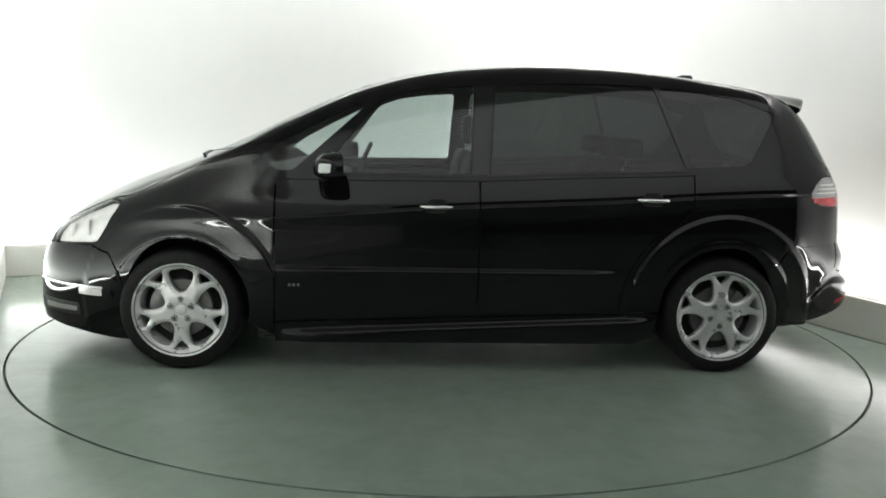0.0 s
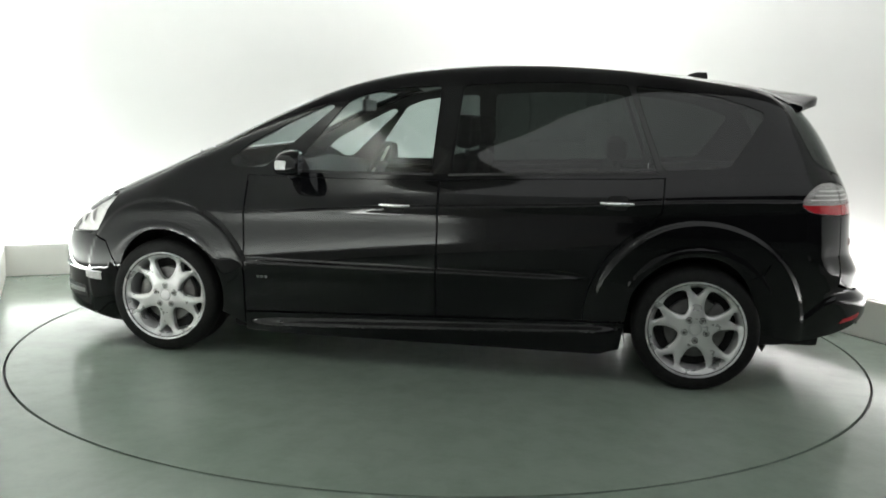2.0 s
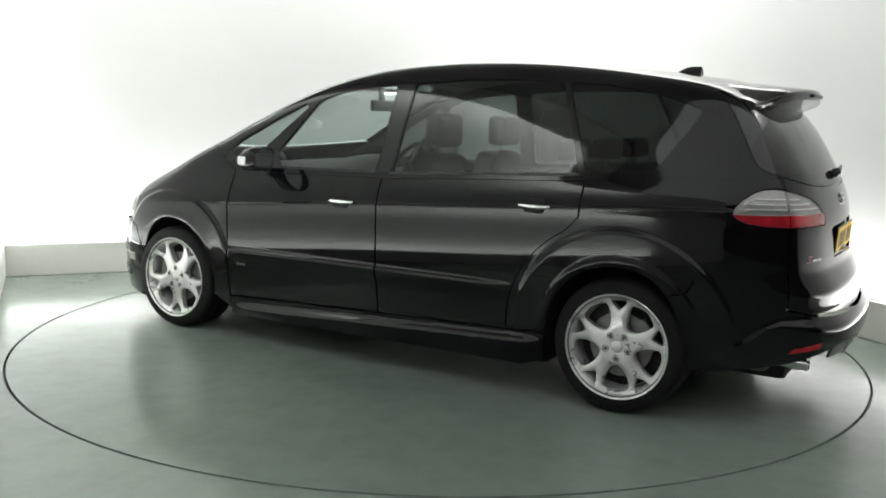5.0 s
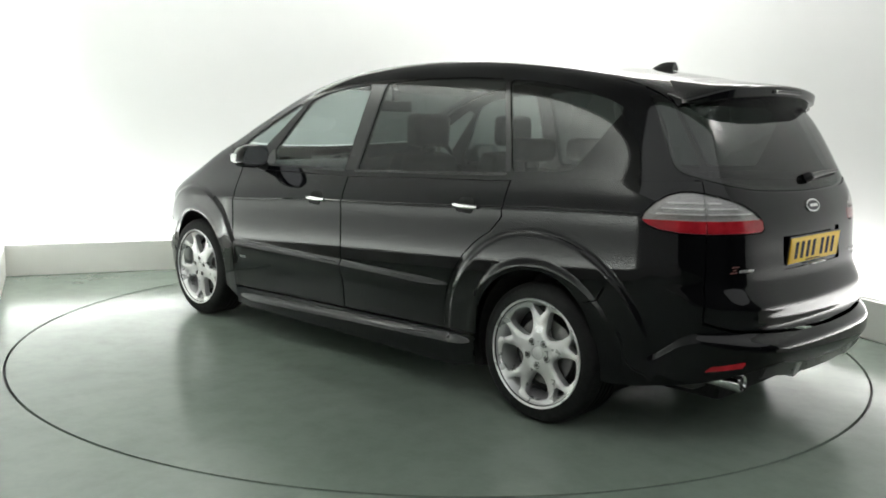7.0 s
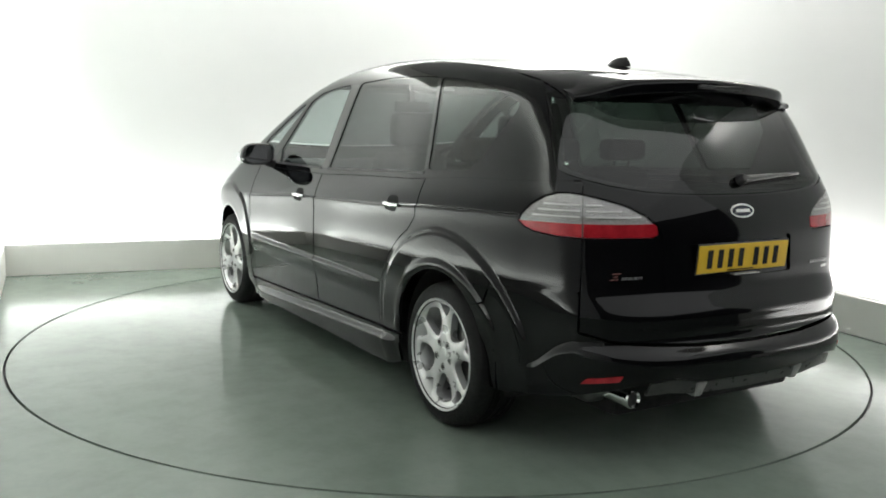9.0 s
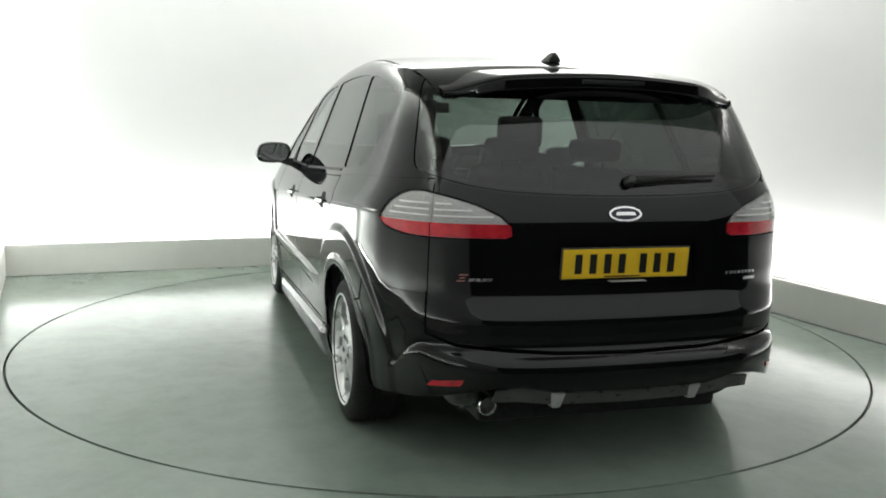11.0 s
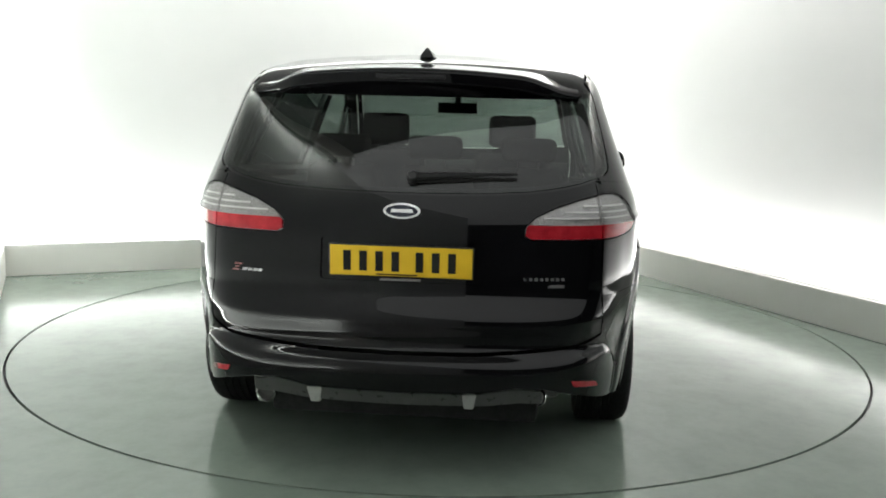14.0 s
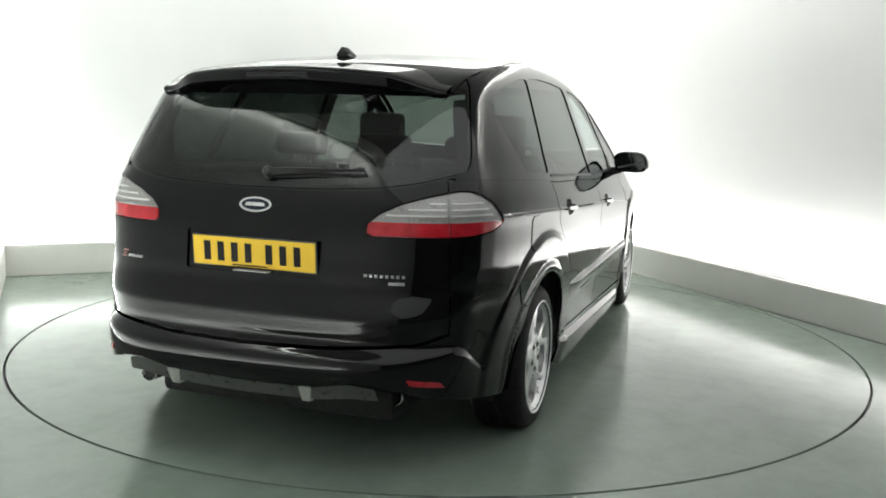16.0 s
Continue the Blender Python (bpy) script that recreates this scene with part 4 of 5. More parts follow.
def tail_pieces():
    for lamp_loop, nm in ((LAMP_OUT, "tail_lamp"), (LAMP_IN, "tailgate_lamp")):
        bases = both_sides(nm, lamp_loop, M_TAILSILVER, "red and clear tail lamp with silver inside", 0.011, 0.001, 0.02)
        both_sides("red_lens", cut_band(lamp_loop, 0.80, 0.956), M_REDLENS, "red lens", 0.0, 0.003, 0.012, (0.02, 0.01), bases)
        both_sides("clear_lens", cut_band(lamp_loop, 0.958, 1.2), M_LENS, "clear lens", 0.0, 0.003, 0.012, (0.02, 0.01), bases)
        # ribs behind the clear lens
        s0, s1 = min(p[0] for p in lamp_loop), max(p[0] for p in lamp_loop)
        for k in range(3):
            z = 0.976 + 0.022 * k
            a0, a1 = (s0 + 0.06 + 0.025 * k, s1 - 0.012) if nm == "tail_lamp" else (s0 + 0.012, s1 - 0.075 - 0.085 * k)
            both_sides("lamp_rib", rect(a0, a1, z, z + 0.006), M_LAMPSILVER, "", 0.004, 0, 0.008, (0.02, 0.01), bases)
        both_sides("lamp_divider", rect(s0 + 0.03, s1 - (0.004 if nm == "tail_lamp" else 0.03), 0.954, 0.959), M_TAILSILVER, "", -0.0005, 0, 0.004, (0.02, 0.004), bases)
    # reflectors low in the bumper
    both_sides("rear_reflector", rounded([(2.268, 0.354), (2.400, 0.377), (2.412, 0.401), (2.290, 0.378)], 0.006, 3), M_REDLENS, "red reflector in the bumper", -0.003, 0, 0.006, (0.02, 0.008))
    # number plate with bars in place of its characters
    zc = 0.809
    x_pl = -2.236
    tilt = 4.0
    base = Matrix.Translation((x_pl, 0, zc)) @ pose(0, 0, 0, 0, -tilt, 0)
    plate = part("number_plate", boxed(-0.003, 0.004, -0.26, 0.26, -0.0555, 0.0555, base, 0.0015, 1), M_PLATE, car, "yellow number plate with dark bars")
    part("plate_frame", boxed(0.0005, 0.007, -0.266, 0.266, -0.061, 0.061, base, 0.002, 1), M_BLACK, plate)
    for i, y in enumerate((0.197, 0.138, 0.079, 0.020, -0.068, -0.127, -0.186)):
        part("plate_bar", boxed(-0.0045, -0.0028, y - 0.014, y + 0.014, -0.037, 0.037, base), M_INK, plate, "dark bar")
    part("plate_footline", boxed(-0.0045, -0.0028, -0.06, 0.09, -0.051, -0.046, base), M_INK, plate)
    # lamp bar below the plate
    part("tailgate_grip", boxed(-2.262, -2.235, -0.075, 0.075, 0.742, 0.747, None, 0.002, 1), M_BADGE, car, "small chrome strip under the plate")
    # oval badge above the plate
    def oval(a, b, n=40):
        return [(MIDTAIL - 0.003 + a * math.cos(2 * math.pi * i / n), 0.990 + b * math.sin(2 * math.pi * i / n)) for i in range(n)]
    badge = wall_panel("oval_badge", oval(0.068, 0.0275), M_CHROME, full=True, both=False, sunk=-0.006, gap=0, rim=0.008, cell=(0.01, 0.008), label="oval chrome badge with dark centre")[0]
    wall_panel("badge_centre", oval(0.058, 0.0205), M_BADGEBLUE, full=True, both=False, sunk=-0.0075, gap=0, rim=0.001, cell=(0.01, 0.008), parent=badge)
    bar = [(MIDTAIL - 0.045, 0.984), (MIDTAIL + 0.04, 0.984), (MIDTAIL + 0.034, 0.996), (MIDTAIL - 0.04, 0.996)]
    wall_panel("badge_bar", bar, M_CHROME, full=True, both=False, sunk=-0.0088, gap=0, rim=0.001, cell=(0.01, 0.008), parent=badge)
    # model badges as plain bars
    s0 = chart(-2.165, 0.645)
    for k, (a, w, z0, z1, mm) in enumerate(((0.0, 0.030, 0.745, 0.751, M_BADGERED), (0.012, 0.018, 0.756, 0.761, M_BADGERED), (0.008, 0.034, 0.767, 0.773, M_BADGERED), (0.046, 0.022, 0.747, 0.758, M_BADGE), (0.072, 0.018, 0.747, 0.758, M_BADGE), (0.094, 0.018, 0.747, 0.758, M_BADGE), (0.116, 0.016, 0.747, 0.758, M_BADGE))):
        lp = [(s0 + a, z0), (s0 + a + w, z0 + 0.001), (s0 + a + w + 0.006, z1), (s0 + a + 0.006, z1)]
        wall_panel("model_badge", lp, mm, full=True, both=False, sunk=-0.003, gap=0, rim=0.004, cell=(0.01, 0.008), label="small bright badge bar")
    e = 2 * MIDTAIL
    s1 = e - chart(-2.18, 0.60)
    for k in range(8):
        a = s1 - 0.165 + 0.0205 * k
        wall_panel("trim_badge", rect(a, a + 0.012, 0.753, 0.764), M_BADGE, full=True, both=False, sunk=-0.003, gap=0, rim=0.004, cell=(0.01, 0.008), label="small chrome badge bar")
    wall_panel("trim_badge", rect(s1 - 0.072, s1 - 0.010, 0.728, 0.739), M_BADGE, full=True, both=False, sunk=-0.003, gap=0, rim=0.004, cell=(0.01, 0.008), label="small chrome badge bar")
    # valance tabs and tail pipes
    for y in (0.295, -0.265):
        bm = bmesh.new()
        box(bm, -2.335, -2.20, y - 0.03, y + 0.03, 0.292, 0.356, None, 0.008, 2)
        for v in bm.verts:
            k = (0.356 - v.co.z) / 0.064
            v.co.y = y + (v.co.y - y) * (1 - 0.45 * k)
            v.co.x += 0.02 * k
        part("valance_tab", bm, M_TAB, car)
    for y, x in ((0.515, -2.19), (-0.515, -2.08)):
        pipe = [(0.027, x + 0.004), (0.033, x - 0.006), (0.038, x), (0.036, x + 0.16), (0.030, x + 0.16), (0.029, x + 0.02)]
        m = Matrix(((0, 1, 0, 0), (1, 0, 0, y), (0, 0, 1, 0.276), (0, 0, 0, 1)))
        pp = part("tail_pipe", lathe(pipe, 28, m=m, closed=True), M_CHROME, car, "chrome exhaust tail pipe")
        part("pipe_bore", lathe([(0.0, x + 0.05), (0.0295, x + 0.05)], 24, m=m), M_STEEL, pp)
        part("silencer", boxed(x + 0.15, x + 0.5, y - 0.10, y + 0.10, 0.22, 0.36, None, 0.05, 4), M_STEEL, car, "dull steel silencer box")


tail_pieces()


def roof_spoiler():
    bm = bmesh.new()
    n = 44
    rows = []
    us = [math.sin(math.pi / 2 * (-1 + 2 * i / n)) for i in range(n + 1)]
    foot = on_wall_full([(MIDTAIL - 0.84 * u, 1.408) for u in us])
    for u, g in zip(us, foot):
        y = 0.632 * u
        v = y / 0.635
        e = float(step(np.array(abs(u)), 0.62, 1.06))
        x0 = -1.742
        z0 = float(on_top([(x0, min(max(y, -0.645), 0.645))])[0][2]) - 0.02 * e
        xt = (-2.06 + 0.11 * v * v) * (1 - e) - 1.900 * e
        zt = (1.503 - 0.045 * v * v) * (1 - e) + 1.428 * e
        th = 0.042 * (1 - 0.6 * e)
        line = [(x0 + (xt + 0.012 - x0) * f, z0 + 0.003 + (zt + 0.002 - z0) * f) for f in (0.0, 0.25, 0.5, 0.75, 1.0)]
        gx = g[0] + 0.004
        prof = line + [(xt + 0.002, zt - 0.002), (xt, zt - 0.010), (xt + 0.004, zt - th), (xt + 0.015, zt - th - 0.006), ((xt + gx) / 2, zt - th - 0.010), (gx, 1.408), (x0 - 0.02, z0 - 0.05)]
        rows.append([bm.verts.new((px, y, pz)) for px, pz in prof])
    for a, b in zip(rows, rows[1:]):
        for k in range(len(a)):
            bm.faces.new((a[k], a[(k + 1) % len(a)], b[(k + 1) % len(a)], b[k]))
    bm.faces.new(rows[0])
    bm.faces.new(rows[-1])
    sp = part("roof_spoiler", bm, M_PAINT, car, "black roof spoiler over the rear window", 50)
    part("high_brake_lamp", boxed(-2.066, -2.05, -0.13, 0.13, 1.470, 1.486, None, 0.003, 1), M_BLACK, sp, "narrow unlit high brake lamp")
    # fin aerial
    bm = bmesh.new()
    zr = float(on_top([(-1.42, 0.0)])[0][2])
    secs = [(0.0, -1.350, -1.492, 0.038), (0.008, -1.358, -1.492, 0.036), (0.020, -1.378, -1.492, 0.026), (0.032, -1.402, -1.490, 0.014), (0.040, -1.430, -1.486, 0.006)]
    rings = []
    for h, xa, xb, w in secs:
        ring = []
        for t in [2 * math.pi * i / 16 for i in range(16)]:
            c, q = math.cos(t), math.sin(t)
            blunt = max(-0.7, c) / (1.0 if c > 0 else 0.7)
            ring.append(bm.verts.new(((xa + xb) / 2 + (xa - xb) / 2 * blunt, w * (q if c < 0 else q * (1 - 0.35 * c)), zr - 0.004 + h)))
        rings.append(ring)
    for a, b in zip(rings, rings[1:]):
        for k in range(16):
            bm.faces.new((a[k], a[(k + 1) % 16], b[(k + 1) % 16], b[k]))
    bm.faces.new(rings[-1])
    part("aerial", bm, M_BLACK, car, "black fin aerial on the roof")


roof_spoiler()


def rear_wiper():
    p = on_wall_full([(MIDTAIL - y, z) for y, z in ((-0.03, 1.105), (-0.15, 1.112), (-0.28, 1.118), (-0.42, 1.122))])
    n = normals_at(p)
    pts = [tuple(a + 0.022 * b) for a, b in zip(p, n)]
    w = part("rear_wiper", tube(pts, [0.015, 0.012, 0.008, 0.006], 10), M_BLACK, car, "black rear wiper lying on the window")
    pts2 = [tuple(a + 0.007 * b + np.array((0, 0, -0.012))) for a, b in zip(p, n)]
    part("wiper_blade", tube(pts2, [0.006, 0.007, 0.007, 0.005], 8), M_LINER, w)
    pivot = Matrix.Translation(Vector(p[0]) + Vector(n[0]) * 0.004) @ Vector(n[0]).to_track_quat("Y", "Z").to_matrix().to_4x4()
    part("wiper_pivot", lathe([(0.0, 0.034), (0.014, 0.033), (0.02, 0.026), (0.024, 0.0)], 20, m=pivot), M_BLACK, w)


rear_wiper()


def handles_and_mirrors():
    for x0, x1, z in ((0.20, 0.035, 0.876), (-0.925, -1.09, 0.932)):
        xm = (x0 + x1) / 2
        cup = rounded([(-xm - 0.06, z - 0.030), (-xm + 0.045, z - 0.034), (-xm + 0.06, z), (-xm + 0.045, z + 0.040), (-xm - 0.045, z + 0.036)], 0.025, 4)
        cups = both_sides("door_handle", cup, M_LINER, "chrome door handle in a dark cup", -0.0012, 0, 0.002, (0.012, 0.012))
        p = on_wall([(-x, z) for x in (x0, x0 - 0.03, xm, x1 + 0.03, x1)])
        for sg, c in zip((1, -1), cups):
            bm = bmesh.new()
            rings = []
            for (px, py, pz), outw, hh in zip(p, (0.004, 0.022, 0.030, 0.024, 0.006), (0.008, 0.010, 0.011, 0.010, 0.008)):
                rings.append([bm.verts.new((px, sg * (py + outw + 0.007 * math.cos(t)), pz + hh * math.sin(t))) for t in [2 * math.pi * i / 12 for i in range(12)]])
            for a, b in zip(rings, rings[1:]):
                for k in range(12):
                    bm.faces.new((a[k], a[(k + 1) % 12], b[(k + 1) % 12], b[k]))
            bm.faces.new(rings[0])
            bm.faces.new(rings[-1])
            part("grip", bm, M_CHROME, c, "chrome grip")
    for sg in (1, -1):
        # door mirror: shell open to the rear, glass, lamp strip, foot
        bm = bmesh.new()
        n, rings = 24, []
        cy, cz = 1.006, 1.082
        for x, ky, kz, dz in ((0.605, 0.098, 0.060, 0.0), (0.62, 0.107, 0.066, 0.0), (0.655, 0.107, 0.067, 0.0), (0.69, 0.098, 0.061, -0.004), (0.718, 0.078, 0.050, -0.008), (0.736, 0.044, 0.030, -0.010), (0.741, 0.004, 0.004, -0.010)):
            ring = []
            for i in range(n):
                t = 2 * math.pi * i / n
                c, s = math.cos(t), math.sin(t)
                q = (abs(c) ** 3.2 + abs(s) ** 3.2) ** (-1 / 3.2)
                lean = 0.012 * s * (1 if c > 0 else 0.4)
                ring.append(bm.verts.new((x - 0.02 * (c * q) * (x < 0.66), sg * (cy + ky * q * c - lean), cz + dz + kz * q * s)))
            rings.append(ring)
        for a, b in zip(rings, rings[1:]):
            for k in range(n):
                bm.faces.new((a[k], a[(k + 1) % n], b[(k + 1) % n], b[k]))
        bm.faces.new(rings[-1])
        inner = [bm.verts.new((v.co.x + 0.012, sg * cy + (v.co.y - sg * cy) * 0.93, cz + (v.co.z - cz) * 0.9)) for v in rings[0]]
        for k in range(n):
            bm.faces.new((rings[0][k], rings[0][(k + 1) % n], inner[(k + 1) % n], inner[k]))
        mir = part("door_mirror", bm, M_PAINT, car, "black door mirror with side lamp")
        bm = bmesh.new()
        bm.faces.new([bm.verts.new((v[0], v[1], v[2])) for v in [(0.619 - 0.004 * math.cos(2 * math.pi * i / n), sg * (cy + 0.092 * math.cos(2 * math.pi * i / n) * (abs(math.cos(2 * math.pi * i / n)) ** 3 + abs(math.sin(2 * math.pi * i / n)) ** 3) ** (-1 / 3)), cz + 0.055 * math.sin(2 * math.pi * i / n) * (abs(math.cos(2 * math.pi * i / n)) ** 3 + abs(math.sin(2 * math.pi * i / n)) ** 3) ** (-1 / 3)) for i in range(n)]])
        part("mirror_glass", bm, M_MIRROR, mir, "mirror glass")
        part("side_lamp", boxed(0.645, 0.708, sg * 1.098 - 0.018, sg * 1.098 + 0.018, 1.046, 1.094, None, 0.014, 3), M_SIDELAMP, mir, "clear silver side lamp")
        foot = [(0.70, sg * 0.84, 1.01), (0.695, sg * 0.90, 1.02), (0.69, sg * 0.95, 1.035), (0.685, sg * 1.0, 1.05)]
        part("mirror_foot", tube(foot, [0.030, 0.026, 0.024, 0.022], 14), M_BLACK, mir, "black mirror foot")
        # corner piece in the window's front angle
    tri = rounded(xz((0.72, 1.03), (0.60, 1.04), (0.655, 1.125), (0.69, 1.09)), 0.012)
    both_sides("mirror_sail", tri, M_BLACK, "", -0.003, 0, 0.004, (0.02, 0.012))
    # small lettered badge on the front door as bars
    for k in range(3):
        both_sides("door_badge", rect(-0.872 + 0.022 * k, -0.858 + 0.022 * k, 0.455, 0.468), M_BADGE, "small chrome badge bar", -0.002, 0, 0.003, (0.01, 0.01))
    # bright edge along the belt between door and quarter windows, dark rubber seals above
    for a, b, z0, z1 in ((-0.70, 0.07, 1.030, 1.040), (0.15, 1.20, 1.040, 1.088)):
        loop = [(a, z0 - 0.006), (b, z1 - 0.006), (b, z1 + 0.005), (a, z0 + 0.005)]
        both_sides("belt_seal", loop, M_BLACK, "black window seal", -0.003, 0, 0.006, (0.03, 0.006))
    # pillar trims
    both_sides("door_pillar_trim", xz((-0.062, 1.035), (-0.155, 1.04), (-0.188, 1.50), (-0.082, 1.495)), M_TRIM, "gloss black pillar trim", -0.001, 0.003, 0.006, (0.02, 0.02))
    both_sides("rear_pillar_trim", xz((-1.193, 1.096), (-1.225, 1.098), (-1.065, 1.510), (-1.038, 1.512)), M_TRIM, "gloss black pillar trim", -0.001, 0.002, 0.006, (0.01, 0.02))


M_MIRROR = surface("mirror_silver", (0.80, 0.82, 0.83), (0.82, 0.84, 0.85), (0.01, 0.02), 10, metal=1.0)
handles_and_mirrors()

# fuel flap on the right rear quarter
part_mesh("fuel_flap", panel_mesh("fuel_flap", rounded(rect(1.52, 1.67, 0.80, 0.945), 0.03, 4), M_PAINT, (), 0.0, -0.0025, None, (0.02, 0.015), on_wall, 0.006, True), car, "black fuel filler flap")


def front_lamps():
    wall_panel("nose_carrier", mirrored([(-MIDTAIL, 0.16), (-1.80, 0.2), (-1.80, 0.50), (-1.86, 0.60), (-1.80, 0.84), (-1.95, 0.83), (-2.2, 0.75), (-2.4, 0.68), (-MIDTAIL, 0.60)]), M_TRIM, full=True, both=False, sunk=0.03, gap=0, rim=0)
    bases = both_sides("headlamp", HEADLAMP, M_LAMPSILVER, "clear headlamp with silver inside", 0.028, 0.0, 0.02)
    both_sides("headlamp_lens", HEADLAMP, M_LENS, "clear lens", 0.0, 0.002, 0.01, (0.02, 0.012), bases)
    for s, z, r in ((-2.06, 0.735, 0.045), (-2.22, 0.71, 0.04)):
        pr = on_wall([(s, z)])
        n = normals_at(pr)[0]
        for sg, base in zip((1, -1), bases):
            p, nn = pr[0] * (1, sg, 1), n * (1, sg, 1)
            m = Matrix.Translation(Vector(p) - Vector(nn) * 0.045) @ Vector((1, 0, 0)).to_track_quat("Y", "Z").to_matrix().to_4x4()
            part("headlamp_bowl", lathe([(0.0, 0.004), (r * 0.5, 0.008), (r, 0.016), (r * 1.05, 0.0)], 24, m=m), M_LAMPSILVER, base)
    both_sides("bumper_lamp", rounded(rect(-2.11, -1.935, 0.372, 0.408), 0.006, 3), M_TAILSILVER, "pale side marker lamp in the front bumper", -0.002, 0, 0.004, (0.02, 0.01))
    both_sides("bumper_strip", rounded(rect(-2.50, -1.925, 0.411, 0.421), 0.003, 3), M_BADGE, "bright strip in the front bumper", -0.004, 0, 0.006, (0.02, 0.005))
    fogs = both_sides("fog_lamp_surround", rounded(rect(-2.46, -2.12, 0.250, 0.320), 0.02, 4), M_BLACK, "dark fog lamp surround", -0.002, 0, 0.004, (0.02, 0.012))
    both_sides("fog_lamp_bezel", rounded([(-2.42, 0.268), (-2.14, 0.276), (-2.14, 0.300), (-2.42, 0.296)], 0.010, 4), M_BADGE, "bright fog lamp bezel", -0.005, 0, 0.004, (0.02, 0.01), fogs)
    # dark slot behind the front arch
    both_sides("wing_slot", arch(FX, 0.515, 119, 157, 14) + arch(FX, 0.541, 157, 119, 14), M_LINER, "dark slot behind the front wheel arch", -0.003, 0, 0.003, (0.012, 0.012))


front_lamps()


# windscreen wipers at the foot of the glass
for y0, y1 in ((0.55, 0.02), (0.0, -0.50)):
    pts = []
    for i in range(6):
        y = y0 + (y1 - y0) * i / 5
        x = 1.445 - 0.17 * (y / 0.8) ** 2 - 0.02 * i / 5
        q = on_top([(x, y)])[0]
        pts.append((q[0], q[1], q[2] + 0.008))
    part("windscreen_wiper", tube(pts, 0.009, 8), M_BLACK, car, "black windscreen wiper")


# ---------- cabin ----------
def seat(name, x, y, w, top, head, label, split=False):
    st = new(name)
    st.parent = car
    st["label"] = label
    part("cushion", boxed(x - 0.02, x + 0.50, y - w / 2, y + w / 2, 0.52, 0.66, None, 0.05, 4), M_CLOTH, st)
    back = Matrix.Translation((x, 0, 0.62)) @ pose(0, 0, 0, 0, -14, 0)
    bm = boxed(-0.07, 0.06, y - w / 2, y + w / 2, 0.0, top - 0.62, None, 0.05, 4)
    for v in bm.verts:
        k = max(0.0, v.co.z / (top - 0.62) - 0.55)
        v.co.y = y + (v.co.y - y) * (1 - 0.45 * k)
    bmesh.ops.transform(bm, matrix=back, verts=bm.verts)
    part("backrest", bm, M_CLOTH, st)
    hx = x - math.sin(radians(14)) * (top - 0.62)
    part("headrest", boxed(hx - 0.075, hx + 0.035, y - 0.135, y + 0.135, top + 0.025, head, None, 0.045, 4), M_CLOTH, st, "padded headrest")
    for d in (-0.05, 0.05):
        part("headrest_rod", tube([(hx - 0.015, y + d, top - 0.06), (hx - 0.02, y + d, top + 0.06)], 0.006, 8), M_CHROME, st)


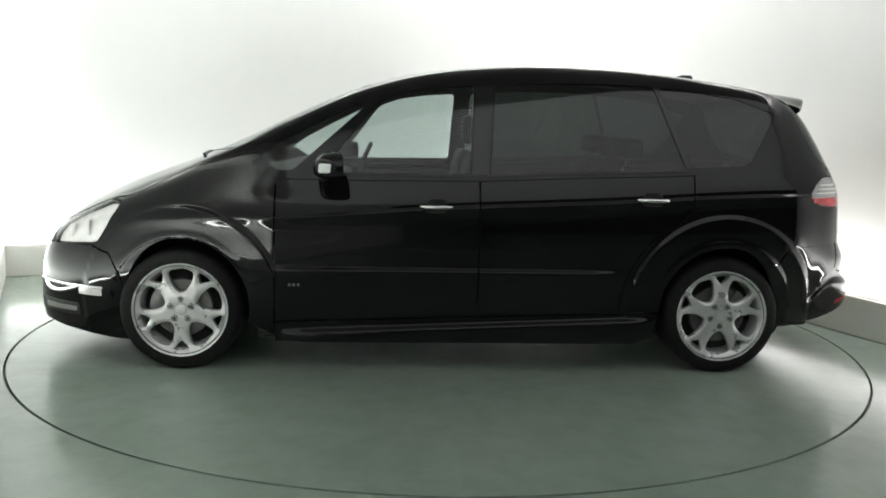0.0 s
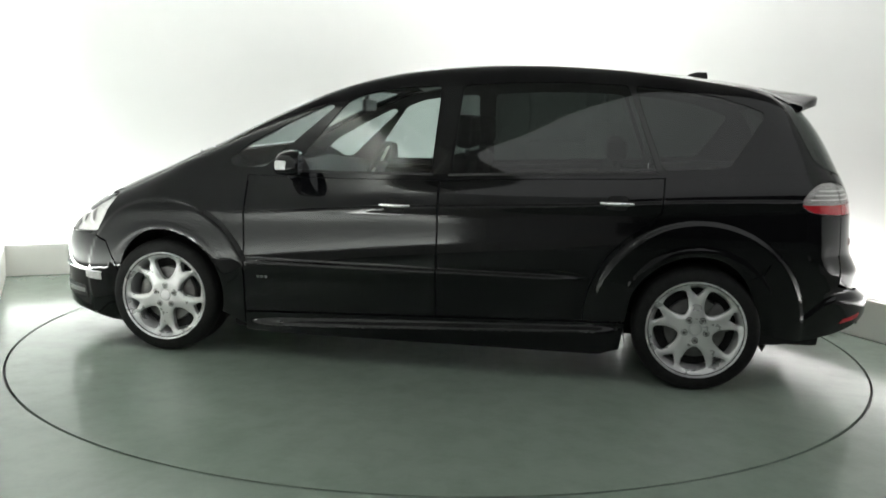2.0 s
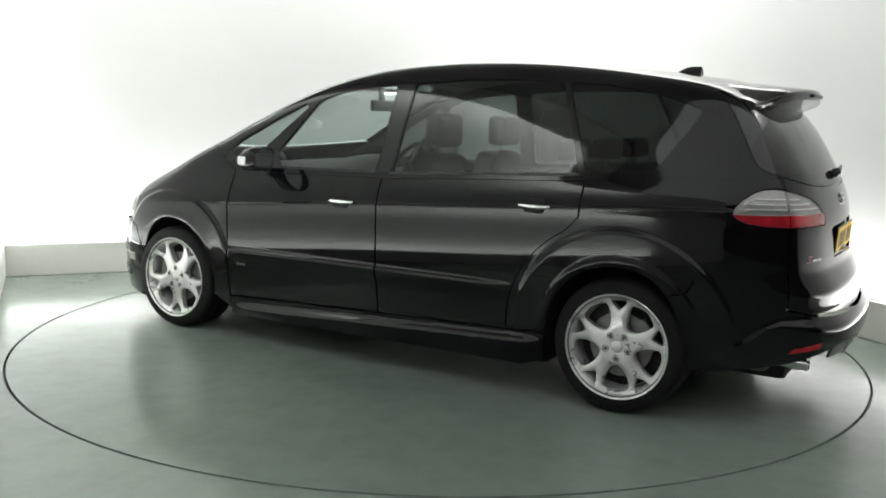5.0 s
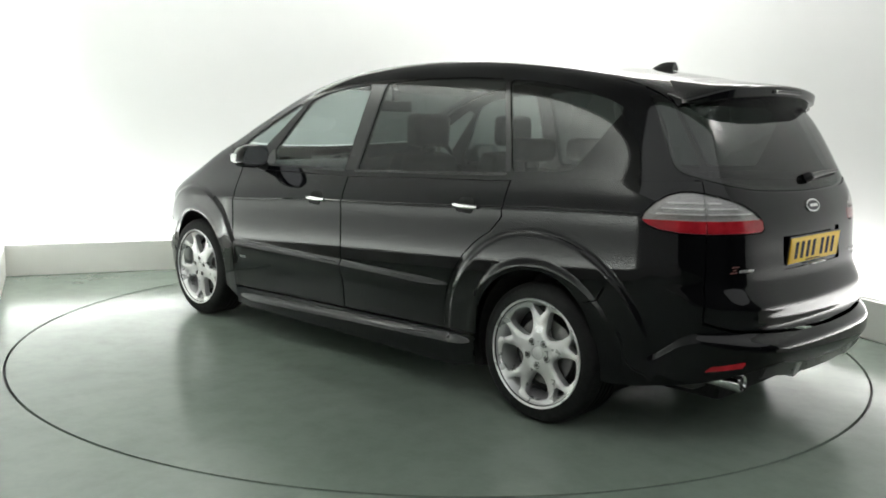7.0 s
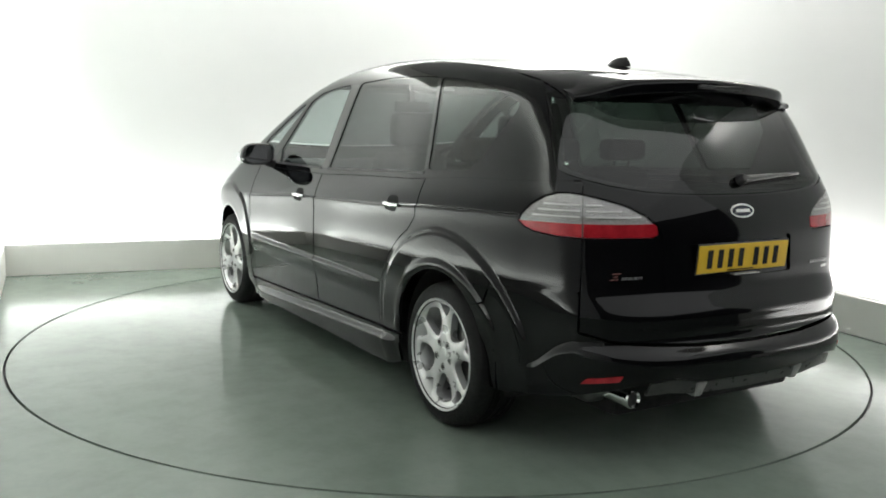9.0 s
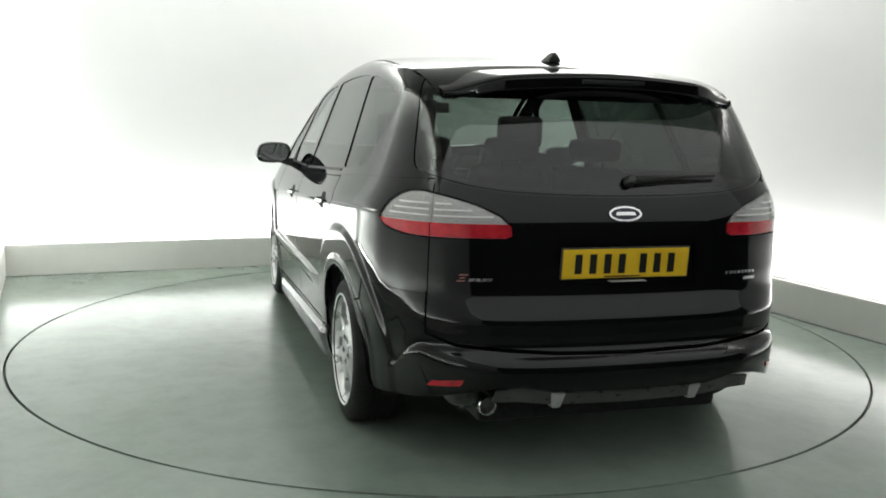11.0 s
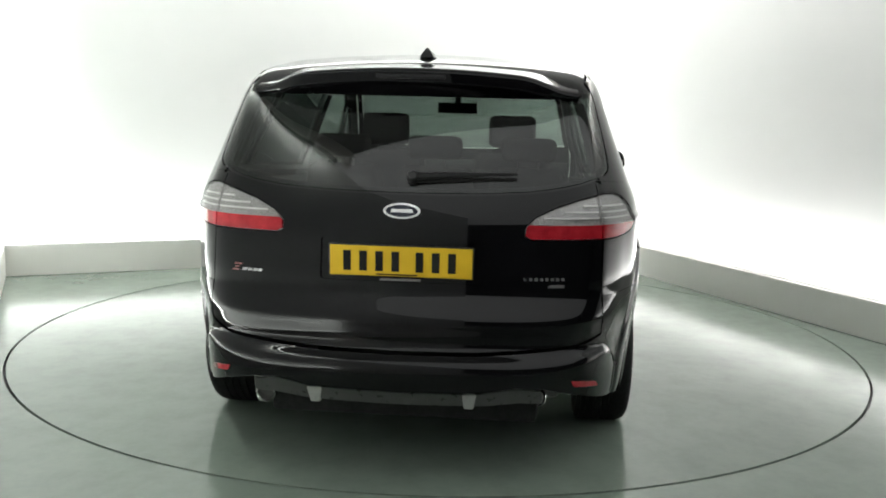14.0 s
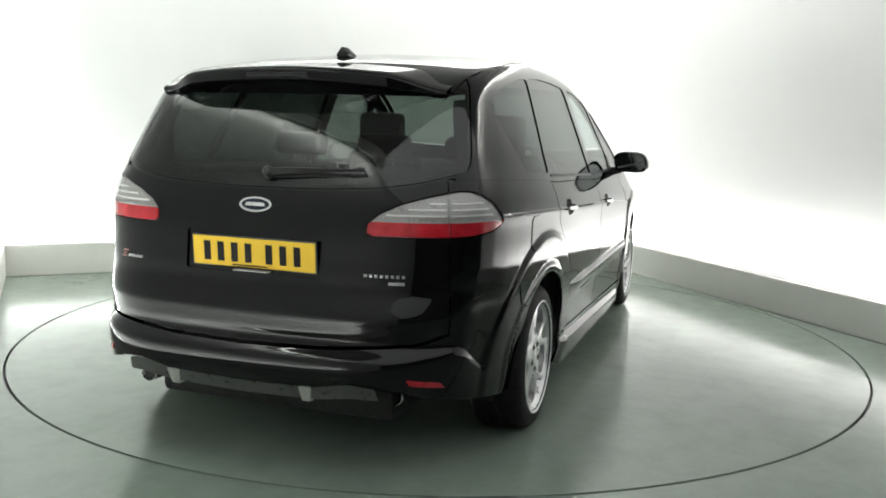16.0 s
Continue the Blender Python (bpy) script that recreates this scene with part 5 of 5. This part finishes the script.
def cabin():
    seat("front_seat", -0.02, 0.37, 0.52, 1.14, 1.35, "dark cloth front seat")
    seat("front_seat", -0.02, -0.37, 0.52, 1.14, 1.35, "dark cloth front seat")
    for y in (0.46, 0.0, -0.46):
        seat("rear_seat", -0.86, y, 0.44, 1.10, 1.24, "dark cloth rear seat")
    bm = bmesh.new()
    box(bm, -1.98, -1.12, -0.60, 0.60, 0.55, 0.72, None, 0.03, 2)
    part("load_floor", bm, M_CLOTH, car, "dark folded third row and load floor")
    # dashboard
    bm = bmesh.new()
    n, rows = 16, []
    prof = [(1.22, 1.00), (1.05, 1.035), (0.90, 1.035), (0.78, 1.01), (0.72, 0.96), (0.72, 0.85), (0.78, 0.70), (0.85, 0.45), (1.20, 0.45)]
    for i in range(n + 1):
        y = -0.74 + 1.48 * i / n
        hump = 0.035 * math.exp(-((y + 0.37) / 0.16) ** 2)
        rows.append([bm.verts.new((px - 0.10 * (y / 0.74) ** 2, y, pz + (hump if 0.75 < px < 0.95 else 0))) for px, pz in prof])
    for a, b in zip(rows, rows[1:]):
        for k in range(len(prof) - 1):
            bm.faces.new((a[k], a[k + 1], b[k + 1], b[k]))
    part("dashboard", bm, M_DASH, car, "dark grey dashboard", 60)
    m = Matrix.Translation((0.56, -0.37, 0.98)) @ pose(0, 0, 0, 0, 65, 0)
    bm = bmesh.new()
    k1, k2 = 40, 10
    vs = [[bm.verts.new(m @ Vector(((0.185 + 0.015 * math.cos(b)) * math.cos(a), (0.185 + 0.015 * math.cos(b)) * math.sin(a), 0.015 * math.sin(b)))) for b in [2 * math.pi * j / k2 for j in range(k2)]] for a in [2 * math.pi * i / k1 for i in range(k1)]]
    for i in range(k1):
        for j in range(k2):
            bm.faces.new((vs[i][j], vs[(i + 1) % k1][j], vs[(i + 1) % k1][(j + 1) % k2], vs[i][(j + 1) % k2]))
    sw = part("steering_wheel", bm, M_DASH, car, "dark steering wheel")
    part("steering_hub", boxed(-0.07, 0.07, -0.08, 0.08, -0.04, 0.01, m, 0.025, 3), M_DASH, sw)
    for a in (0, 180, 90):
        part("steering_spoke", boxed(0.05, 0.18, -0.02, 0.02, -0.015, 0.0, m @ pose(0, 0, 0, 0, 0, a + 90), 0.005, 1), M_LAMPSILVER, sw)
    mr = part("interior_mirror", boxed(0.50, 0.525, -0.13, 0.13, 1.36, 1.43, None, 0.015, 3), M_BLACK, car, "black interior mirror")
    part("mirror_stem", boxed(0.515, 0.54, -0.02, 0.02, 1.41, 1.50, None, 0.006, 2), M_BLACK, mr)
    # headlining and door linings
    xs = [0.30 - 2.1 * i / 20 for i in range(21)]
    loop = [(x, roof_edge(x) - 0.03) for x in xs] + [(x, -(roof_edge(x) - 0.03)) for x in xs[::-1]]
    part_mesh("headlining", panel_mesh("headlining", loop, M_INNERGREY, (), 0, 0.035, None, (0.08, 0.08), on_top, 0), car, "grey headlining")
    both_sides("door_lining", xz((0.93, 0.30), (0.93, 0.985), (0.3, 0.99), (-0.5, 1.01), (-1.2, 1.04), (-1.45, 1.05)) + [(S_SEAM - 0.06, 1.09), (S_SEAM - 0.06, 0.72), (1.45, 0.72), (1.05, 0.6), (1.0, 0.30)], M_DASH, "dark door lining", 0.05, 0, 0, (0.06, 0.05))
    wall_panel("tailgate_lining", mirrored([(MIDTAIL, 0.50), (S_SEAM + 0.02, 0.54), (S_SEAM + 0.02, 1.10), (S_TL1, 1.07), (MIDTAIL, 1.055)]), M_DASH, full=True, both=False, sunk=0.04, gap=0, rim=0, cell=(0.08, 0.05))
    bm = boxed(0.70, 0.74, -0.80, 0.80, 0.30, 0.72, None, 0.01, 1)
    part("bulkhead", bm, M_LINER, car)


cabin()


# ---------- motion ----------
def motions():
    """Car and turntable turn together, steadily."""
    rows = [(0.0, 183.628), (0.5, 180.159), (1.0, 176.673), (1.5, 173.192), (2.0, 169.733), (2.5, 166.268), (3.0, 162.864), (3.5, 159.467), (4.0, 156.046),
            (6.5, 139.095), (7.0, 135.501), (7.5, 131.999), (8.0, 128.455), (8.5, 124.959), (9.0, 121.32), (11.5, 103.1), (12.0, 99.512), (12.5, 95.993),
            (13.0, 92.35), (13.5, 88.779), (14.0, 85.218), (14.5, 81.678), (15.0, 78.05), (15.5, 74.452), (16.0, 70.809)]
    walk(turntable, [(t, pose(0, 0, 0, 0, 0, a)) for t, a in rows])
    walk(car, [(t, pose(0, 0, 0, 0, 0, a) @ pose(-0.0294, -0.0428, 0)) for t, a in rows])


motions()
